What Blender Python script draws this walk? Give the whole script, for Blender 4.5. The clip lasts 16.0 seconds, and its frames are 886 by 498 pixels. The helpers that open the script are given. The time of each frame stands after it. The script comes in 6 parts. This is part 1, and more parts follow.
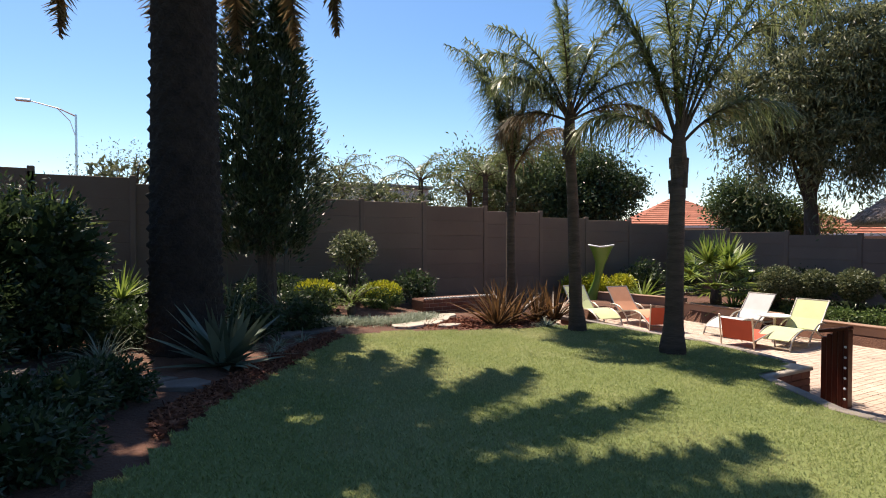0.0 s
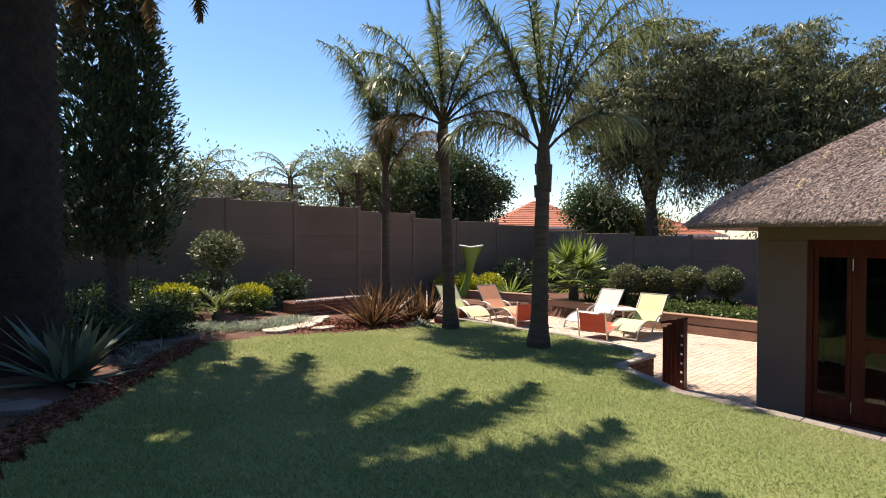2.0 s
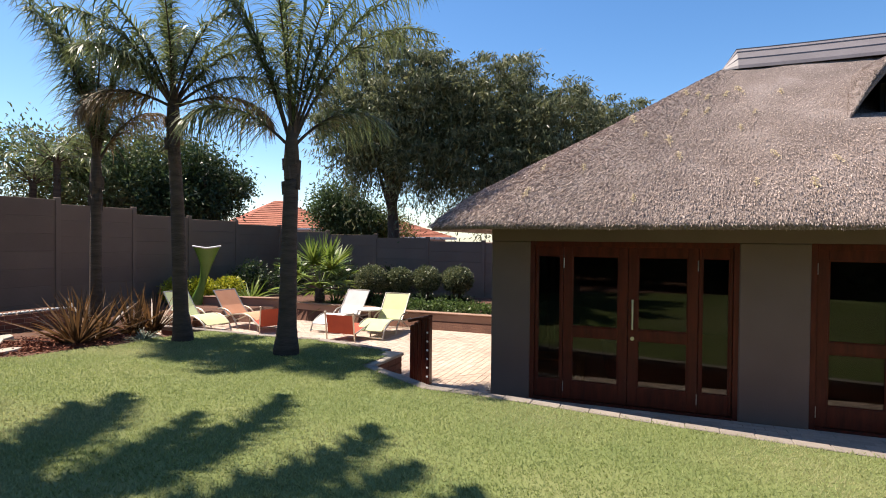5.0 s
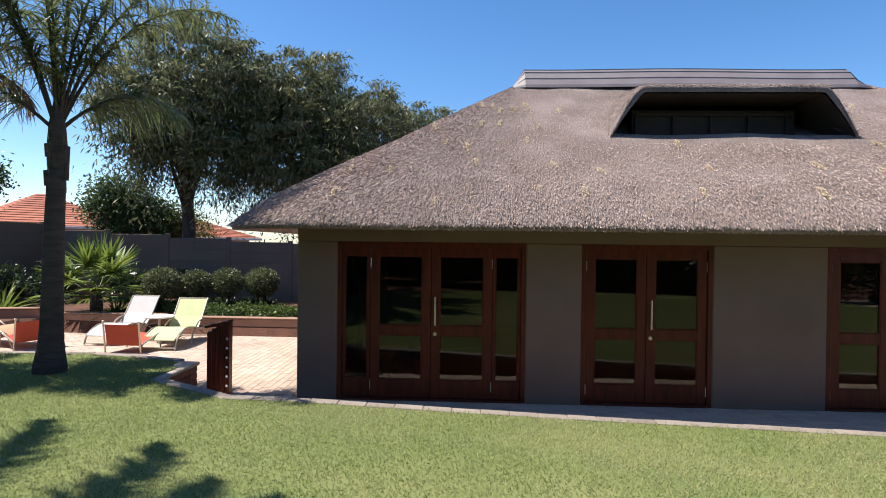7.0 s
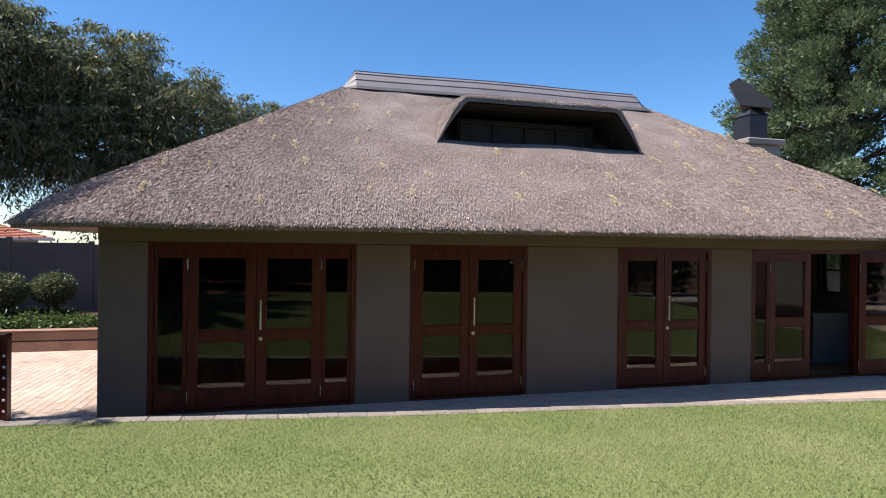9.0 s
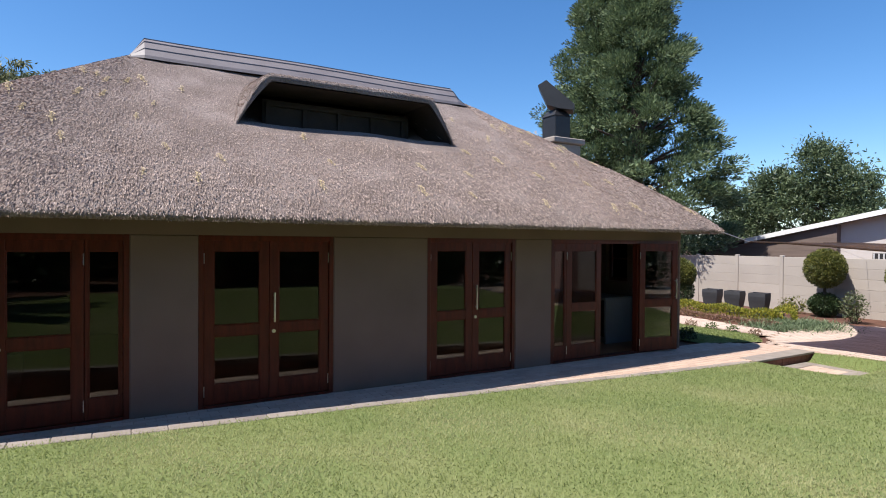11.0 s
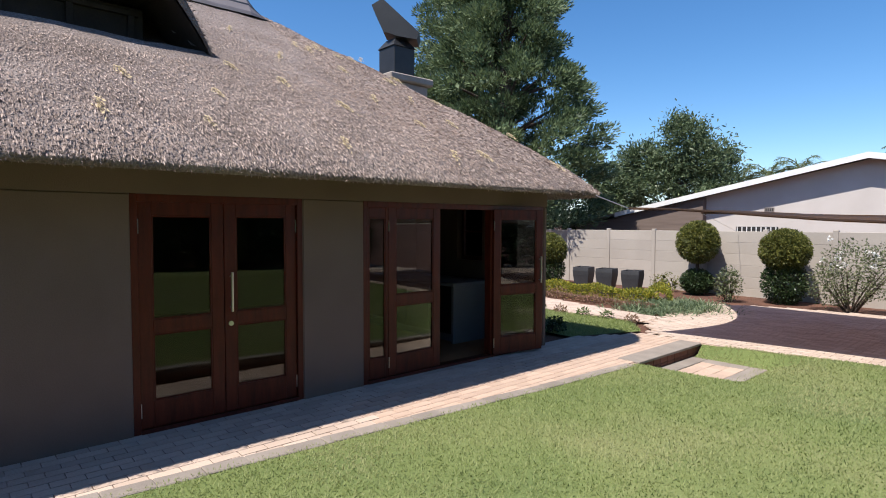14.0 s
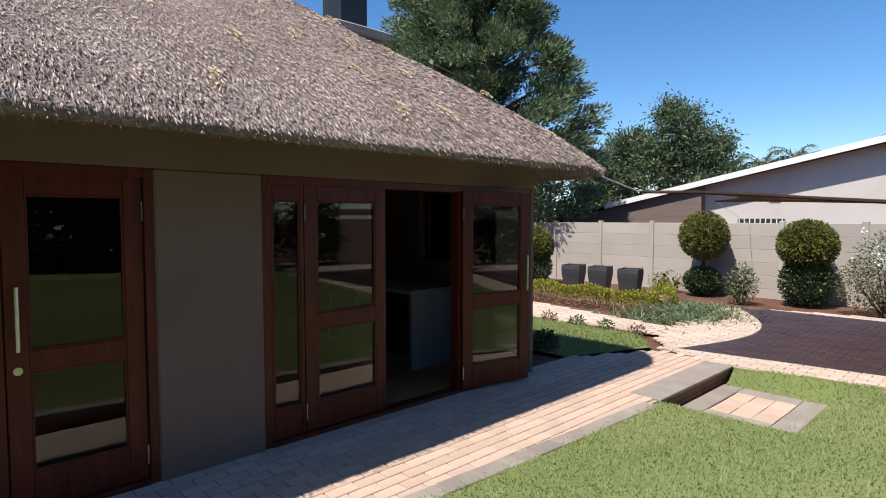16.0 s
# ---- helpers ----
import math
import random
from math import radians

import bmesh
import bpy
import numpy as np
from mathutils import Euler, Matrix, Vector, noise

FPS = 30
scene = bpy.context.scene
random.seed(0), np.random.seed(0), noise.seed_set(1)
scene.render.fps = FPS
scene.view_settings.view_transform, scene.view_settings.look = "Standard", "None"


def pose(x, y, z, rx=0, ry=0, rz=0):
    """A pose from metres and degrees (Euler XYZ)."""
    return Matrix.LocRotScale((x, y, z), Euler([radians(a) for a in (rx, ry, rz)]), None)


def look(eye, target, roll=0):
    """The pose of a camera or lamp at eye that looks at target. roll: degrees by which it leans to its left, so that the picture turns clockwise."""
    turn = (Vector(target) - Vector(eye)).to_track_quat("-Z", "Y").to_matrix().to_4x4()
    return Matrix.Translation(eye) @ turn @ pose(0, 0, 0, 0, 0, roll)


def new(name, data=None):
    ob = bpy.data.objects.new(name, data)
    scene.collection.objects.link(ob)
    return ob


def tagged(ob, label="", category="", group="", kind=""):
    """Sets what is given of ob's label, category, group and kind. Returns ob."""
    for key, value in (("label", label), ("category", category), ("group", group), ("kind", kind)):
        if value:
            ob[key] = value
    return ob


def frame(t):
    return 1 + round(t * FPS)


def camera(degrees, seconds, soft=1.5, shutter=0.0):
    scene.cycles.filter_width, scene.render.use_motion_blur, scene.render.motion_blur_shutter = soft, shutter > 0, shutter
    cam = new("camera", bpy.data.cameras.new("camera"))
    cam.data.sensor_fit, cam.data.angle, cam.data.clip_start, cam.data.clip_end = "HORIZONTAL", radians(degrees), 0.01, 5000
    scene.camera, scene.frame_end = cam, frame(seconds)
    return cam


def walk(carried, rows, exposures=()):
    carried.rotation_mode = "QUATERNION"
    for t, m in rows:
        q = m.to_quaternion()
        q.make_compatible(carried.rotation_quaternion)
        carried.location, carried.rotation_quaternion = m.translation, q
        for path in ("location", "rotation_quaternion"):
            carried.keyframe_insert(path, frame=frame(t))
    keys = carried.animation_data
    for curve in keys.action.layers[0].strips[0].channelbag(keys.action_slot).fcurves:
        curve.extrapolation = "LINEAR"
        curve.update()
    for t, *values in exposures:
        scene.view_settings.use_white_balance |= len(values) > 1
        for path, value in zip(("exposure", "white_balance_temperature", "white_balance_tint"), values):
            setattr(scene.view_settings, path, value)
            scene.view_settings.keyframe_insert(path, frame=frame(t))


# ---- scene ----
cam = camera(76.1, 16.0, soft=1.0)
METRES, EYE, TILT, LEAN, TURN = 6.86, 2.13, 0.0, 0.0, -29.7
ROWS = [
    (0.0, 0.0, 0.0, 0.0, -0.0, -1.17, 0.0),
    (0.5, -0.0046, 0.0, 0.0009, -3.4, -1.19, -0.06),
    (1.0, -0.009, 0.0009, 0.0018, -6.64, -1.19, -0.03),
    (1.5, -0.011, 0.0025, 0.0029, -9.79, -1.2, -0.06),
    (2.0, -0.011, 0.0018, 0.0028, -13.0, -1.18, -0.11),
    (2.5, -0.0167, 0.0034, 0.0006, -16.33, -1.12, -0.16),
    (3.0, -0.0147, 0.0181, -0.0037, -19.6, -1.06, -0.25),
    (5.5, -0.0033, 0.0581, -0.0008, -44.1, -0.78, -0.63),
    (6.0, -0.0022, 0.0583, -0.0011, -49.17, -0.71, -0.68),
    (6.5, -0.0012, 0.0564, -0.0024, -53.54, -0.6, -0.72),
    (7.0, -0.0004, 0.0529, -0.004, -57.79, -0.47, -0.72),
    (7.5, -0.0012, 0.0497, -0.0032, -62.54, -0.44, -0.71),
    (8.0, -0.0014, 0.0469, -0.0038, -66.83, -0.35, -0.67),
    (10.5, 0.0235, 0.006, -0.0079, -85.93, -0.36, -0.55),
    (11.0, 0.0621, -0.0218, -0.0105, -90.2, -0.63, -0.41),
    (11.5, 0.1218, -0.0527, -0.0128, -93.86, -1.0, -0.33),
    (12.0, 0.1964, -0.0927, -0.0183, -97.17, -1.45, -0.29),
    (12.5, 0.2757, -0.1273, -0.023, -99.17, -1.96, -0.24),
    (13.0, 0.3553, -0.1646, -0.0277, -100.43, -2.29, -0.2),
    (13.5, 0.435, -0.1972, -0.0322, -101.15, -2.5, -0.18),
    (14.0, 0.5133, -0.2315, -0.0363, -101.86, -2.63, -0.16),
    (14.5, 0.591, -0.2616, -0.0396, -102.44, -2.71, -0.12),
    (15.0, 0.666, -0.2926, -0.0411, -102.93, -2.78, -0.09),
    (15.5, 0.7342, -0.3178, -0.0445, -103.24, -2.97, -0.03),
    (16.0, 0.8061, -0.3431, -0.048, -103.55, -3.14, -0.01),
]
walk(cam, [(t, pose(0, 0, EYE, TILT, LEAN, TURN) @ pose(METRES * x, METRES * y, METRES * z, 90 + pitch, roll, yaw)) for t, x, y, z, yaw, pitch, roll in ROWS],
     exposures=[(0.0, 0.82, 7250, 14), (3.0, 0.95, 7200, 14), (6.5, 0.81, 6600, 12), (8.0, 0.76, 6350, 12), (10.5, 0.70, 6250, 12), (13.0, 0.61, 6250, 11), (16.0, 0.60, 6300, 10)])

# ---- light ----
SUN_EL, SUN_AZ = 61.0, 0.0     # the sun stands over +y
world = bpy.data.worlds.new("world")
scene.world = world
world.use_nodes = True
wt = world.node_tree
sky = wt.nodes.new("ShaderNodeTexSky")
sky.sky_type, sky.sun_disc = "NISHITA", False
sky.sun_elevation, sky.sun_rotation = radians(SUN_EL), radians(SUN_AZ)
sky.air_density, sky.dust_density, sky.ozone_density, sky.altitude = 1.0, 1.2, 1.8, 1400
sat = wt.nodes.new("ShaderNodeHueSaturation")
sat.inputs["Saturation"].default_value = 1.27
wt.links.new(sky.outputs[0], sat.inputs["Color"])
wt.links.new(sat.outputs[0], wt.nodes["Background"].inputs[0])
wt.nodes["Background"].inputs[1].default_value = 0.115
sun = new("sun", bpy.data.lights.new("sun", "SUN"))
sun.data.energy, sun.data.angle, sun.data.color = 5.0, radians(0.55), (1.0, 0.935, 0.83)
sun.matrix_world = look((0, 0, 0), (0.0, -math.cos(radians(SUN_EL)), -math.sin(radians(SUN_EL))))


# ---- mesh helpers ----
class Mesh:
    """Collects vertices and faces; material index per face."""

    def __init__(self):
        self.v, self.f, self.m = [], [], []

    def add(self, verts, faces, mi=0):
        n = len(self.v)
        self.v.extend(tuple(p) for p in verts)
        self.f.extend(tuple(i + n for i in f) for f in faces)
        self.m.extend([mi] * len(faces))
        return self

    def box(self, x0, x1, y0, y1, z0, z1, b=0.0, mi=0, mat=None):
        x0, x1 = min(x0, x1), max(x0, x1)
        y0, y1 = min(y0, y1), max(y0, y1)
        b = min(b, (x1 - x0) * 0.45, (y1 - y0) * 0.45, (z1 - z0) * 0.45)
        lo, hi = (x0, y0, z0), (x1, y1, z1)
        if b <= 0:
            vs = [Vector((hi[0] if i & 1 else lo[0], hi[1] if i & 2 else lo[1], hi[2] if i & 4 else lo[2])) for i in range(8)]
            fs = [(0, 2, 3, 1), (4, 5, 7, 6), (0, 1, 5, 4), (2, 6, 7, 3), (0, 4, 6, 2), (1, 3, 7, 5)]
        else:
            vs = []
            for i in range(8):
                s = [1 if i & (1 << k) else -1 for k in range(3)]
                c = [hi[k] if s[k] > 0 else lo[k] for k in range(3)]
                for k in range(3):
                    vs.append(Vector([c[j] if j == k else c[j] - s[j] * b for j in range(3)]))
            idx = lambda i, k: i * 3 + k
            fs = []
            for k in range(3):
                a, c = (k + 1) % 3, (k + 2) % 3
                for s in (0, 1):
                    q = [(s << k) | (p << a) | (r << c) for p, r in ((0, 0), (1, 0), (1, 1), (0, 1))]
                    q = [idx(i, k) for i in q]
                    fs.append(tuple(q if s else q[::-1]))
            for k in range(3):
                a, c = (k + 1) % 3, (k + 2) % 3
                for p in (0, 1):
                    for r in (0, 1):
                        i0 = (p << a) | (r << c)
                        i1 = i0 | (1 << k)
                        q = [idx(i0, a), idx(i1, a), idx(i1, c), idx(i0, c)]
                        fs.append(tuple(q if (p ^ r) else q[::-1]))
            for i in range(8):
                t = [idx(i, 0), idx(i, 1), idx(i, 2)]
                fs.append(tuple(t if bin(i).count("1") % 2 else t[::-1]))
        if mat is not None:
            vs = [mat @ p for p in vs]
        return self.add(vs, fs, mi)

    def tube(self, pts, radii, n=8, caps=True, mi=0):
        pts = [Vector(p) for p in pts]
        base = len(self.v)
        side = None
        for i, p in enumerate(pts):
            d = (pts[min(i + 1, len(pts) - 1)] - pts[max(i - 1, 0)]).normalized()
            if side is None:
                side = d.orthogonal().normalized()
            side = (side - d * side.dot(d)).normalized()
            up = d.cross(side)
            r = radii[i] if hasattr(radii, "__len__") else radii
            for k in range(n):
                a = 2 * math.pi * k / n
                self.v.append(tuple(p + (side * math.cos(a) + up * math.sin(a)) * r))
        for i in range(len(pts) - 1):
            for k in range(n):
                a, b = base + i * n + k, base + i * n + (k + 1) % n
                self.f.append((a, b, b + n, a + n)), self.m.append(mi)
        if caps:
            self.f.append(tuple(base + k for k in range(n))[::-1]), self.m.append(mi)
            e = base + (len(pts) - 1) * n
            self.f.append(tuple(e + k for k in range(n))), self.m.append(mi)
        return self

    def lathe(self, prof, centre, n=20, mi=0, sy=1.0):
        base = len(self.v)
        for r, z in prof:
            for k in range(n):
                a = 2 * math.pi * k / n
                self.v.append((centre[0] + r * math.cos(a), centre[1] + r * math.sin(a) * sy, centre[2] + z))
        for i in range(len(prof) - 1):
            for k in range(n):
                a, b = base + i * n + k, base + i * n + (k + 1) % n
                self.f.append((a, b, b + n, a + n)), self.m.append(mi)
        return self

    def grid(self, P, closed=False, mi=0):
        """P: rows of points."""
        n, w = len(P), len(P[0])
        base = len(self.v)
        for row in P:
            self.v.extend(tuple(p) for p in row)
        for i in range(n - 1):
            for j in range(w if closed else w - 1):
                k = (j + 1) % w
                self.f.append((base + i * w + j, base + i * w + k, base + (i + 1) * w + k, base + (i + 1) * w + j)), self.m.append(mi)
        return self


def build(name, mb, mats, smooth=False):
    me = bpy.data.meshes.new(name)
    if isinstance(mb, Mesh):
        me.from_pydata(mb.v, [], mb.f)
        if any(mb.m):
            me.polygons.foreach_set("material_index", mb.m)
    else:
        fast_mesh(me, *mb)
    for m in (mats if isinstance(mats, (list, tuple)) else [mats]):
        me.materials.append(m)
    if smooth:
        me.polygons.foreach_set("use_smooth", [True] * len(me.polygons))
    me.update()
    return me


def fast_mesh(me, V, F):
    """V: n x 3, F: m x k, all faces with k corners."""
    V, F = np.asarray(V, dtype=np.float32), np.asarray(F, dtype=np.int32)
    me.vertices.add(len(V))
    me.vertices.foreach_set("co", V.ravel())
    k = F.shape[1]
    me.loops.add(F.size)
    me.loops.foreach_set("vertex_index", F.ravel())
    me.polygons.add(len(F))
    me.polygons.foreach_set("loop_start", np.arange(0, F.size, k, dtype=np.int32))
    me.polygons.foreach_set("loop_total", np.full(len(F), k, dtype=np.int32))
    me.update(calc_edges=True)


def part(name, mb, mats, parent=None, label="", smooth=False, at=None):
    ob = new(name, build(name, mb, mats, smooth))
    if at is not None:
        ob.matrix_basis = at
    if parent is not None:
        ob.parent = parent
    if label:
        tagged(ob, label)
    return ob


def thing(name, label, category, at=None, group="", kind=""):
    ob = new(name)
    ob.empty_display_size = 0.1
    if at is not None:
        ob.matrix_basis = at
    return tagged(ob, label, category, group, kind)


def structure(name, mb, mats, label, category, smooth=False):
    return tagged(part(name, mb, mats, smooth=smooth), label, category, kind="structure")


def smooth01(t):
    t = max(0.0, min(1.0, t))
    return t * t * (3 - 2 * t)


# ---- materials ----
def material(name, colours, scale=4.0, rough=0.8, bump=0.2, stretch=(1, 1, 1), fine=40.0, metal=0.0, spec=0.5,
             random_shift=0.0, island=False, coords="Object", detail=6.0, dist=0.01, fine_mix=0.35):
    """Two scales of noise between two or three colours, with relief from the fine one."""
    m = bpy.data.materials.new(name)
    m.use_nodes = True
    t = m.node_tree
    bsdf = t.nodes["Principled BSDF"]
    bsdf.inputs["Roughness"].default_value = rough
    bsdf.inputs["Metallic"].default_value = metal
    bsdf.inputs["Specular IOR Level"].default_value = spec
    tc = t.nodes.new("ShaderNodeTexCoord")
    mp = t.nodes.new("ShaderNodeMapping")
    mp.inputs["Scale"].default_value = stretch
    t.links.new(tc.outputs[coords], mp.inputs[0])
    big, small = t.nodes.new("ShaderNodeTexNoise"), t.nodes.new("ShaderNodeTexNoise")
    for nd, s in ((big, scale), (small, fine)):
        nd.inputs["Scale"].default_value, nd.inputs["Detail"].default_value = s, detail
        t.links.new(mp.outputs[0], nd.inputs["Vector"])
    mix = t.nodes.new("ShaderNodeMix")
    mix.inputs[0].default_value = fine_mix
    t.links.new(big.outputs["Fac"], mix.inputs[2])
    t.links.new(small.outputs["Fac"], mix.inputs[3])
    ramp = t.nodes.new("ShaderNodeValToRGB")
    ramp.color_ramp.elements[0].position, ramp.color_ramp.elements[1].position = 0.34, 0.66
    cs = list(colours)
    ramp.color_ramp.elements[0].color = (*cs[0], 1)
    ramp.color_ramp.elements[1].color = (*cs[-1], 1)
    if len(cs) == 3:
        e = ramp.color_ramp.elements.new(0.5)
        e.color = (*cs[1], 1)
    t.links.new(mix.outputs[0], ramp.inputs[0])
    out = ramp.outputs[0]
    if random_shift:
        src = t.nodes.new("ShaderNodeNewGeometry") if island else t.nodes.new("ShaderNodeObjectInfo")
        sock = src.outputs["Random Per Island"] if island else src.outputs["Random"]
        mr = t.nodes.new("ShaderNodeMapRange")
        mr.inputs["To Min"].default_value, mr.inputs["To Max"].default_value = 1 - random_shift, 1 + random_shift
        t.links.new(sock, mr.inputs[0])
        hsv = t.nodes.new("ShaderNodeHueSaturation")
        t.links.new(mr.outputs[0], hsv.inputs["Value"])
        t.links.new(out, hsv.inputs["Color"])
        out = hsv.outputs[0]
    t.links.new(out, bsdf.inputs["Base Color"])
    if bump:
        bp = t.nodes.new("ShaderNodeBump")
        bp.inputs["Strength"].default_value, bp.inputs["Distance"].default_value = bump, dist
        t.links.new(small.outputs["Fac"], bp.inputs["Height"])
        t.links.new(bp.outputs[0], bsdf.inputs["Normal"])
    return m


def leaf_material(name, a, b, rough=0.5, through_light=0.3, patch=None):
    """Leaves: colour varies from leaf to leaf, and some light comes through."""
    m = bpy.data.materials.new(name)
    m.use_nodes = True
    t = m.node_tree
    bsdf = t.nodes["Principled BSDF"]
    bsdf.inputs["Roughness"].default_value = rough
    bsdf.inputs["Specular IOR Level"].default_value = 0.4
    geo = t.nodes.new("ShaderNodeNewGeometry")
    ramp = t.nodes.new("ShaderNodeValToRGB")
    ramp.color_ramp.elements[0].color, ramp.color_ramp.elements[1].color = (*a, 1), (*b, 1)
    t.links.new(geo.outputs["Random Per Island"], ramp.inputs[0])
    colour = ramp.outputs[0]
    if patch:
        tc = t.nodes.new("ShaderNodeTexCoord")
        nz = t.nodes.new("ShaderNodeTexNoise")
        nz.inputs["Scale"].default_value, nz.inputs["Detail"].default_value = 0.55, 5
        t.links.new(tc.outputs["Object"], nz.inputs["Vector"])
        pr = t.nodes.new("ShaderNodeMapRange")
        pr.inputs["From Min"].default_value, pr.inputs["From Max"].default_value = 0.46, 0.72
        pr.inputs["To Max"].default_value = 0.75
        t.links.new(nz.outputs["Fac"], pr.inputs[0])
        mxc = t.nodes.new("ShaderNodeMix")
        mxc.data_type = "RGBA"
        mxc.inputs[7].default_value = (*patch, 1)
        t.links.new(pr.outputs[0], mxc.inputs[0])
        t.links.new(colour, mxc.inputs[6])
        colour = mxc.outputs[2]
    t.links.new(colour, bsdf.inputs["Base Color"])
    tr = t.nodes.new("ShaderNodeBsdfTranslucent")
    t.links.new(colour, tr.inputs[0])
    mx = t.nodes.new("ShaderNodeMixShader")
    mx.inputs[0].default_value = through_light
    t.links.new(bsdf.outputs[0], mx.inputs[1])
    t.links.new(tr.outputs[0], mx.inputs[2])
    t.links.new(mx.outputs[0], t.nodes["Material Output"].inputs[0])
    return m


def glass_material():
    m = bpy.data.materials.new("pane_glass")
    m.use_nodes = True
    t = m.node_tree
    t.nodes.remove(t.nodes["Principled BSDF"])
    gl, tr, mx = t.nodes.new("ShaderNodeBsdfGlossy"), t.nodes.new("ShaderNodeBsdfTransparent"), t.nodes.new("ShaderNodeMixShader")
    gl.inputs["Roughness"].default_value = 0.0
    tr.inputs[0].default_value = (0.62, 0.65, 0.64, 1)
    fr = t.nodes.new("ShaderNodeFresnel")
    fr.inputs[0].default_value = 1.5
    t.links.new(fr.outputs[0], mx.inputs[0])
    t.links.new(tr.outputs[0], mx.inputs[1])
    t.links.new(gl.outputs[0], mx.inputs[2])
    t.links.new(mx.outputs[0], t.nodes["Material Output"].inputs[0])
    return m


GLASS = glass_material()
PLASTER = material("taupe_plaster", [(0.142, 0.102, 0.078), (0.178, 0.130, 0.101)], 1.3, 0.9, 0.25, fine=90)
INNER = material("inner_plaster", [(0.30, 0.26, 0.21), (0.36, 0.31, 0.25)], 1.0, 0.9, 0.1)
TIMBER = material("red_brown_varnished_timber", [(0.055, 0.009, 0.004), (0.115, 0.020, 0.008)], 3.0, 0.42, 0.15, stretch=(6, 6, 0.8), fine=30, spec=0.3)
STEEL = material("brushed_steel", [(0.55, 0.55, 0.54), (0.65, 0.65, 0.64)], 8, 0.3, 0.05, metal=1.0)
THATCH = material("grey_brown_thatch", [(0.13, 0.098, 0.085), (0.24, 0.188, 0.168), (0.38, 0.315, 0.29)], 1.6, 0.95, 1.0, fine=45, dist=0.05, fine_mix=0.6)
STRAW = leaf_material("weathered_reed", (0.20, 0.147, 0.124), (0.55, 0.435, 0.385), 0.85, through_light=0.05, patch=(0.29, 0.21, 0.178))
STRAW_NEW = leaf_material("yellow_reed", (0.46, 0.36, 0.20), (0.66, 0.54, 0.35), 0.8, through_light=0.05)
CAP = material("ridge_cap_sheet", [(0.15, 0.13, 0.135), (0.21, 0.185, 0.19)], 2, 0.55, 0.1)
GREY_SILL = material("grey_sill_sheet", [(0.20, 0.19, 0.20), (0.26, 0.25, 0.26)], 3, 0.6, 0.1)
# Dormer lining and frames; the recess's shade is mixed into this dark brown.
SHADOW_BOARD = material("shade_dark_dormer_boards", [(0.035, 0.025, 0.019), (0.065, 0.046, 0.035)], 3, 0.8, 0.2)
FLOOR_IN = material("terracotta_floor", [(0.30, 0.12, 0.05), (0.38, 0.17, 0.07)], 2, 0.5, 0.1)
SOIL = material("red_soil", [(0.07, 0.03, 0.019), (0.15, 0.066, 0.04)], 2.0, 0.97, 0.8, fine=30, dist=0.03)
TURF = material("turf", [(0.10, 0.135, 0.038), (0.14, 0.17, 0.05), (0.195, 0.20, 0.078)], 0.8, 0.95, 0.15, fine=60, dist=0.003)
EARTH = material("dry_ground", [(0.12, 0.09, 0.06), (0.2, 0.15, 0.1)], 0.1, 0.97, 0.3, fine=3)
PAVER = material("peach_clay_paver", [(0.41, 0.285, 0.22), (0.51, 0.375, 0.29)], 2.5, 0.9, 0.35, fine=70, random_shift=0.09)
PAVER_JOINED = material("peach_clay_paver_far", [(0.43, 0.32, 0.255), (0.54, 0.42, 0.345)], 0.9, 0.9, 0.35, fine=60, random_shift=0.12, island=True)
JOINT = material("sand_joint", [(0.33, 0.245, 0.185), (0.41, 0.31, 0.245)], 4, 0.97, 0.4)
KERB = material("grey_kerb_block", [(0.21, 0.175, 0.15), (0.29, 0.245, 0.21)], 4, 0.9, 0.4, fine=80, random_shift=0.1)
RED_BRICK = material("red_brown_face_brick", [(0.13, 0.05, 0.032), (0.21, 0.085, 0.055)], 5, 0.85, 0.4, random_shift=0.2)
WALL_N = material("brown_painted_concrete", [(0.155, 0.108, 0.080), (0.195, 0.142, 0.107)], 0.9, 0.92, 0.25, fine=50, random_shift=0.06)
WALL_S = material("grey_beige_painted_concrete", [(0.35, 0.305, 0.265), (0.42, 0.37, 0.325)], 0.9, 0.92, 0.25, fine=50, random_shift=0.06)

# ---- ground ----
KERB_X = 6.10
KERB_TOP = [(-12.0, -0.02), (-10.0, 0.0), (-8.0, 0.055), (-5.5, 0.145), (-3.0, 0.22), (-1.0, 0.275), (0.5, 0.33), (2.2, 0.40), (4.0, 0.42), (8.0, 0.45)]


def kerb_z(y):
    """Height of the lawn's edge over the paving."""
    p = KERB_TOP
    if y <= p[0][0]:
        return p[0][1]
    for (y0, z0), (y1, z1) in zip(p, p[1:]):
        if y <= y1:
            return z0 + (z1 - z0) * (y - y0) / (y1 - y0)
    return p[-1][1]


def hill(x, y):
    """Height of lawn and beds."""
    z = kerb_z(y) + 0.041 * (KERB_X - max(x, -2.5)) * (1.0 if x < KERB_X else 0.5)
    z += 0.22 * smooth01((y - 9.5) / 3.5) * smooth01((6.5 - x) / 3)
    d = math.hypot(max(5.1 - x, 0, x - 6.2), max((-11.8 - y) * 2.4, 0, y + 10.5))
    z = min(z, -0.19 + 0.40 * d)
    if y < -12.0:
        k = smooth01((-12.0 - y) / 0.3)
        z = z * (1 - k) + (-0.035) * k
    return z


def inside(poly, x, y):
    c = False
    for (x0, y0), (x1, y1) in zip(poly, poly[1:] + poly[:1]):
        if (y0 > y) != (y1 > y) and x < (x1 - x0) * (y - y0) / (y1 - y0) + x0:
            c = not c
    return c


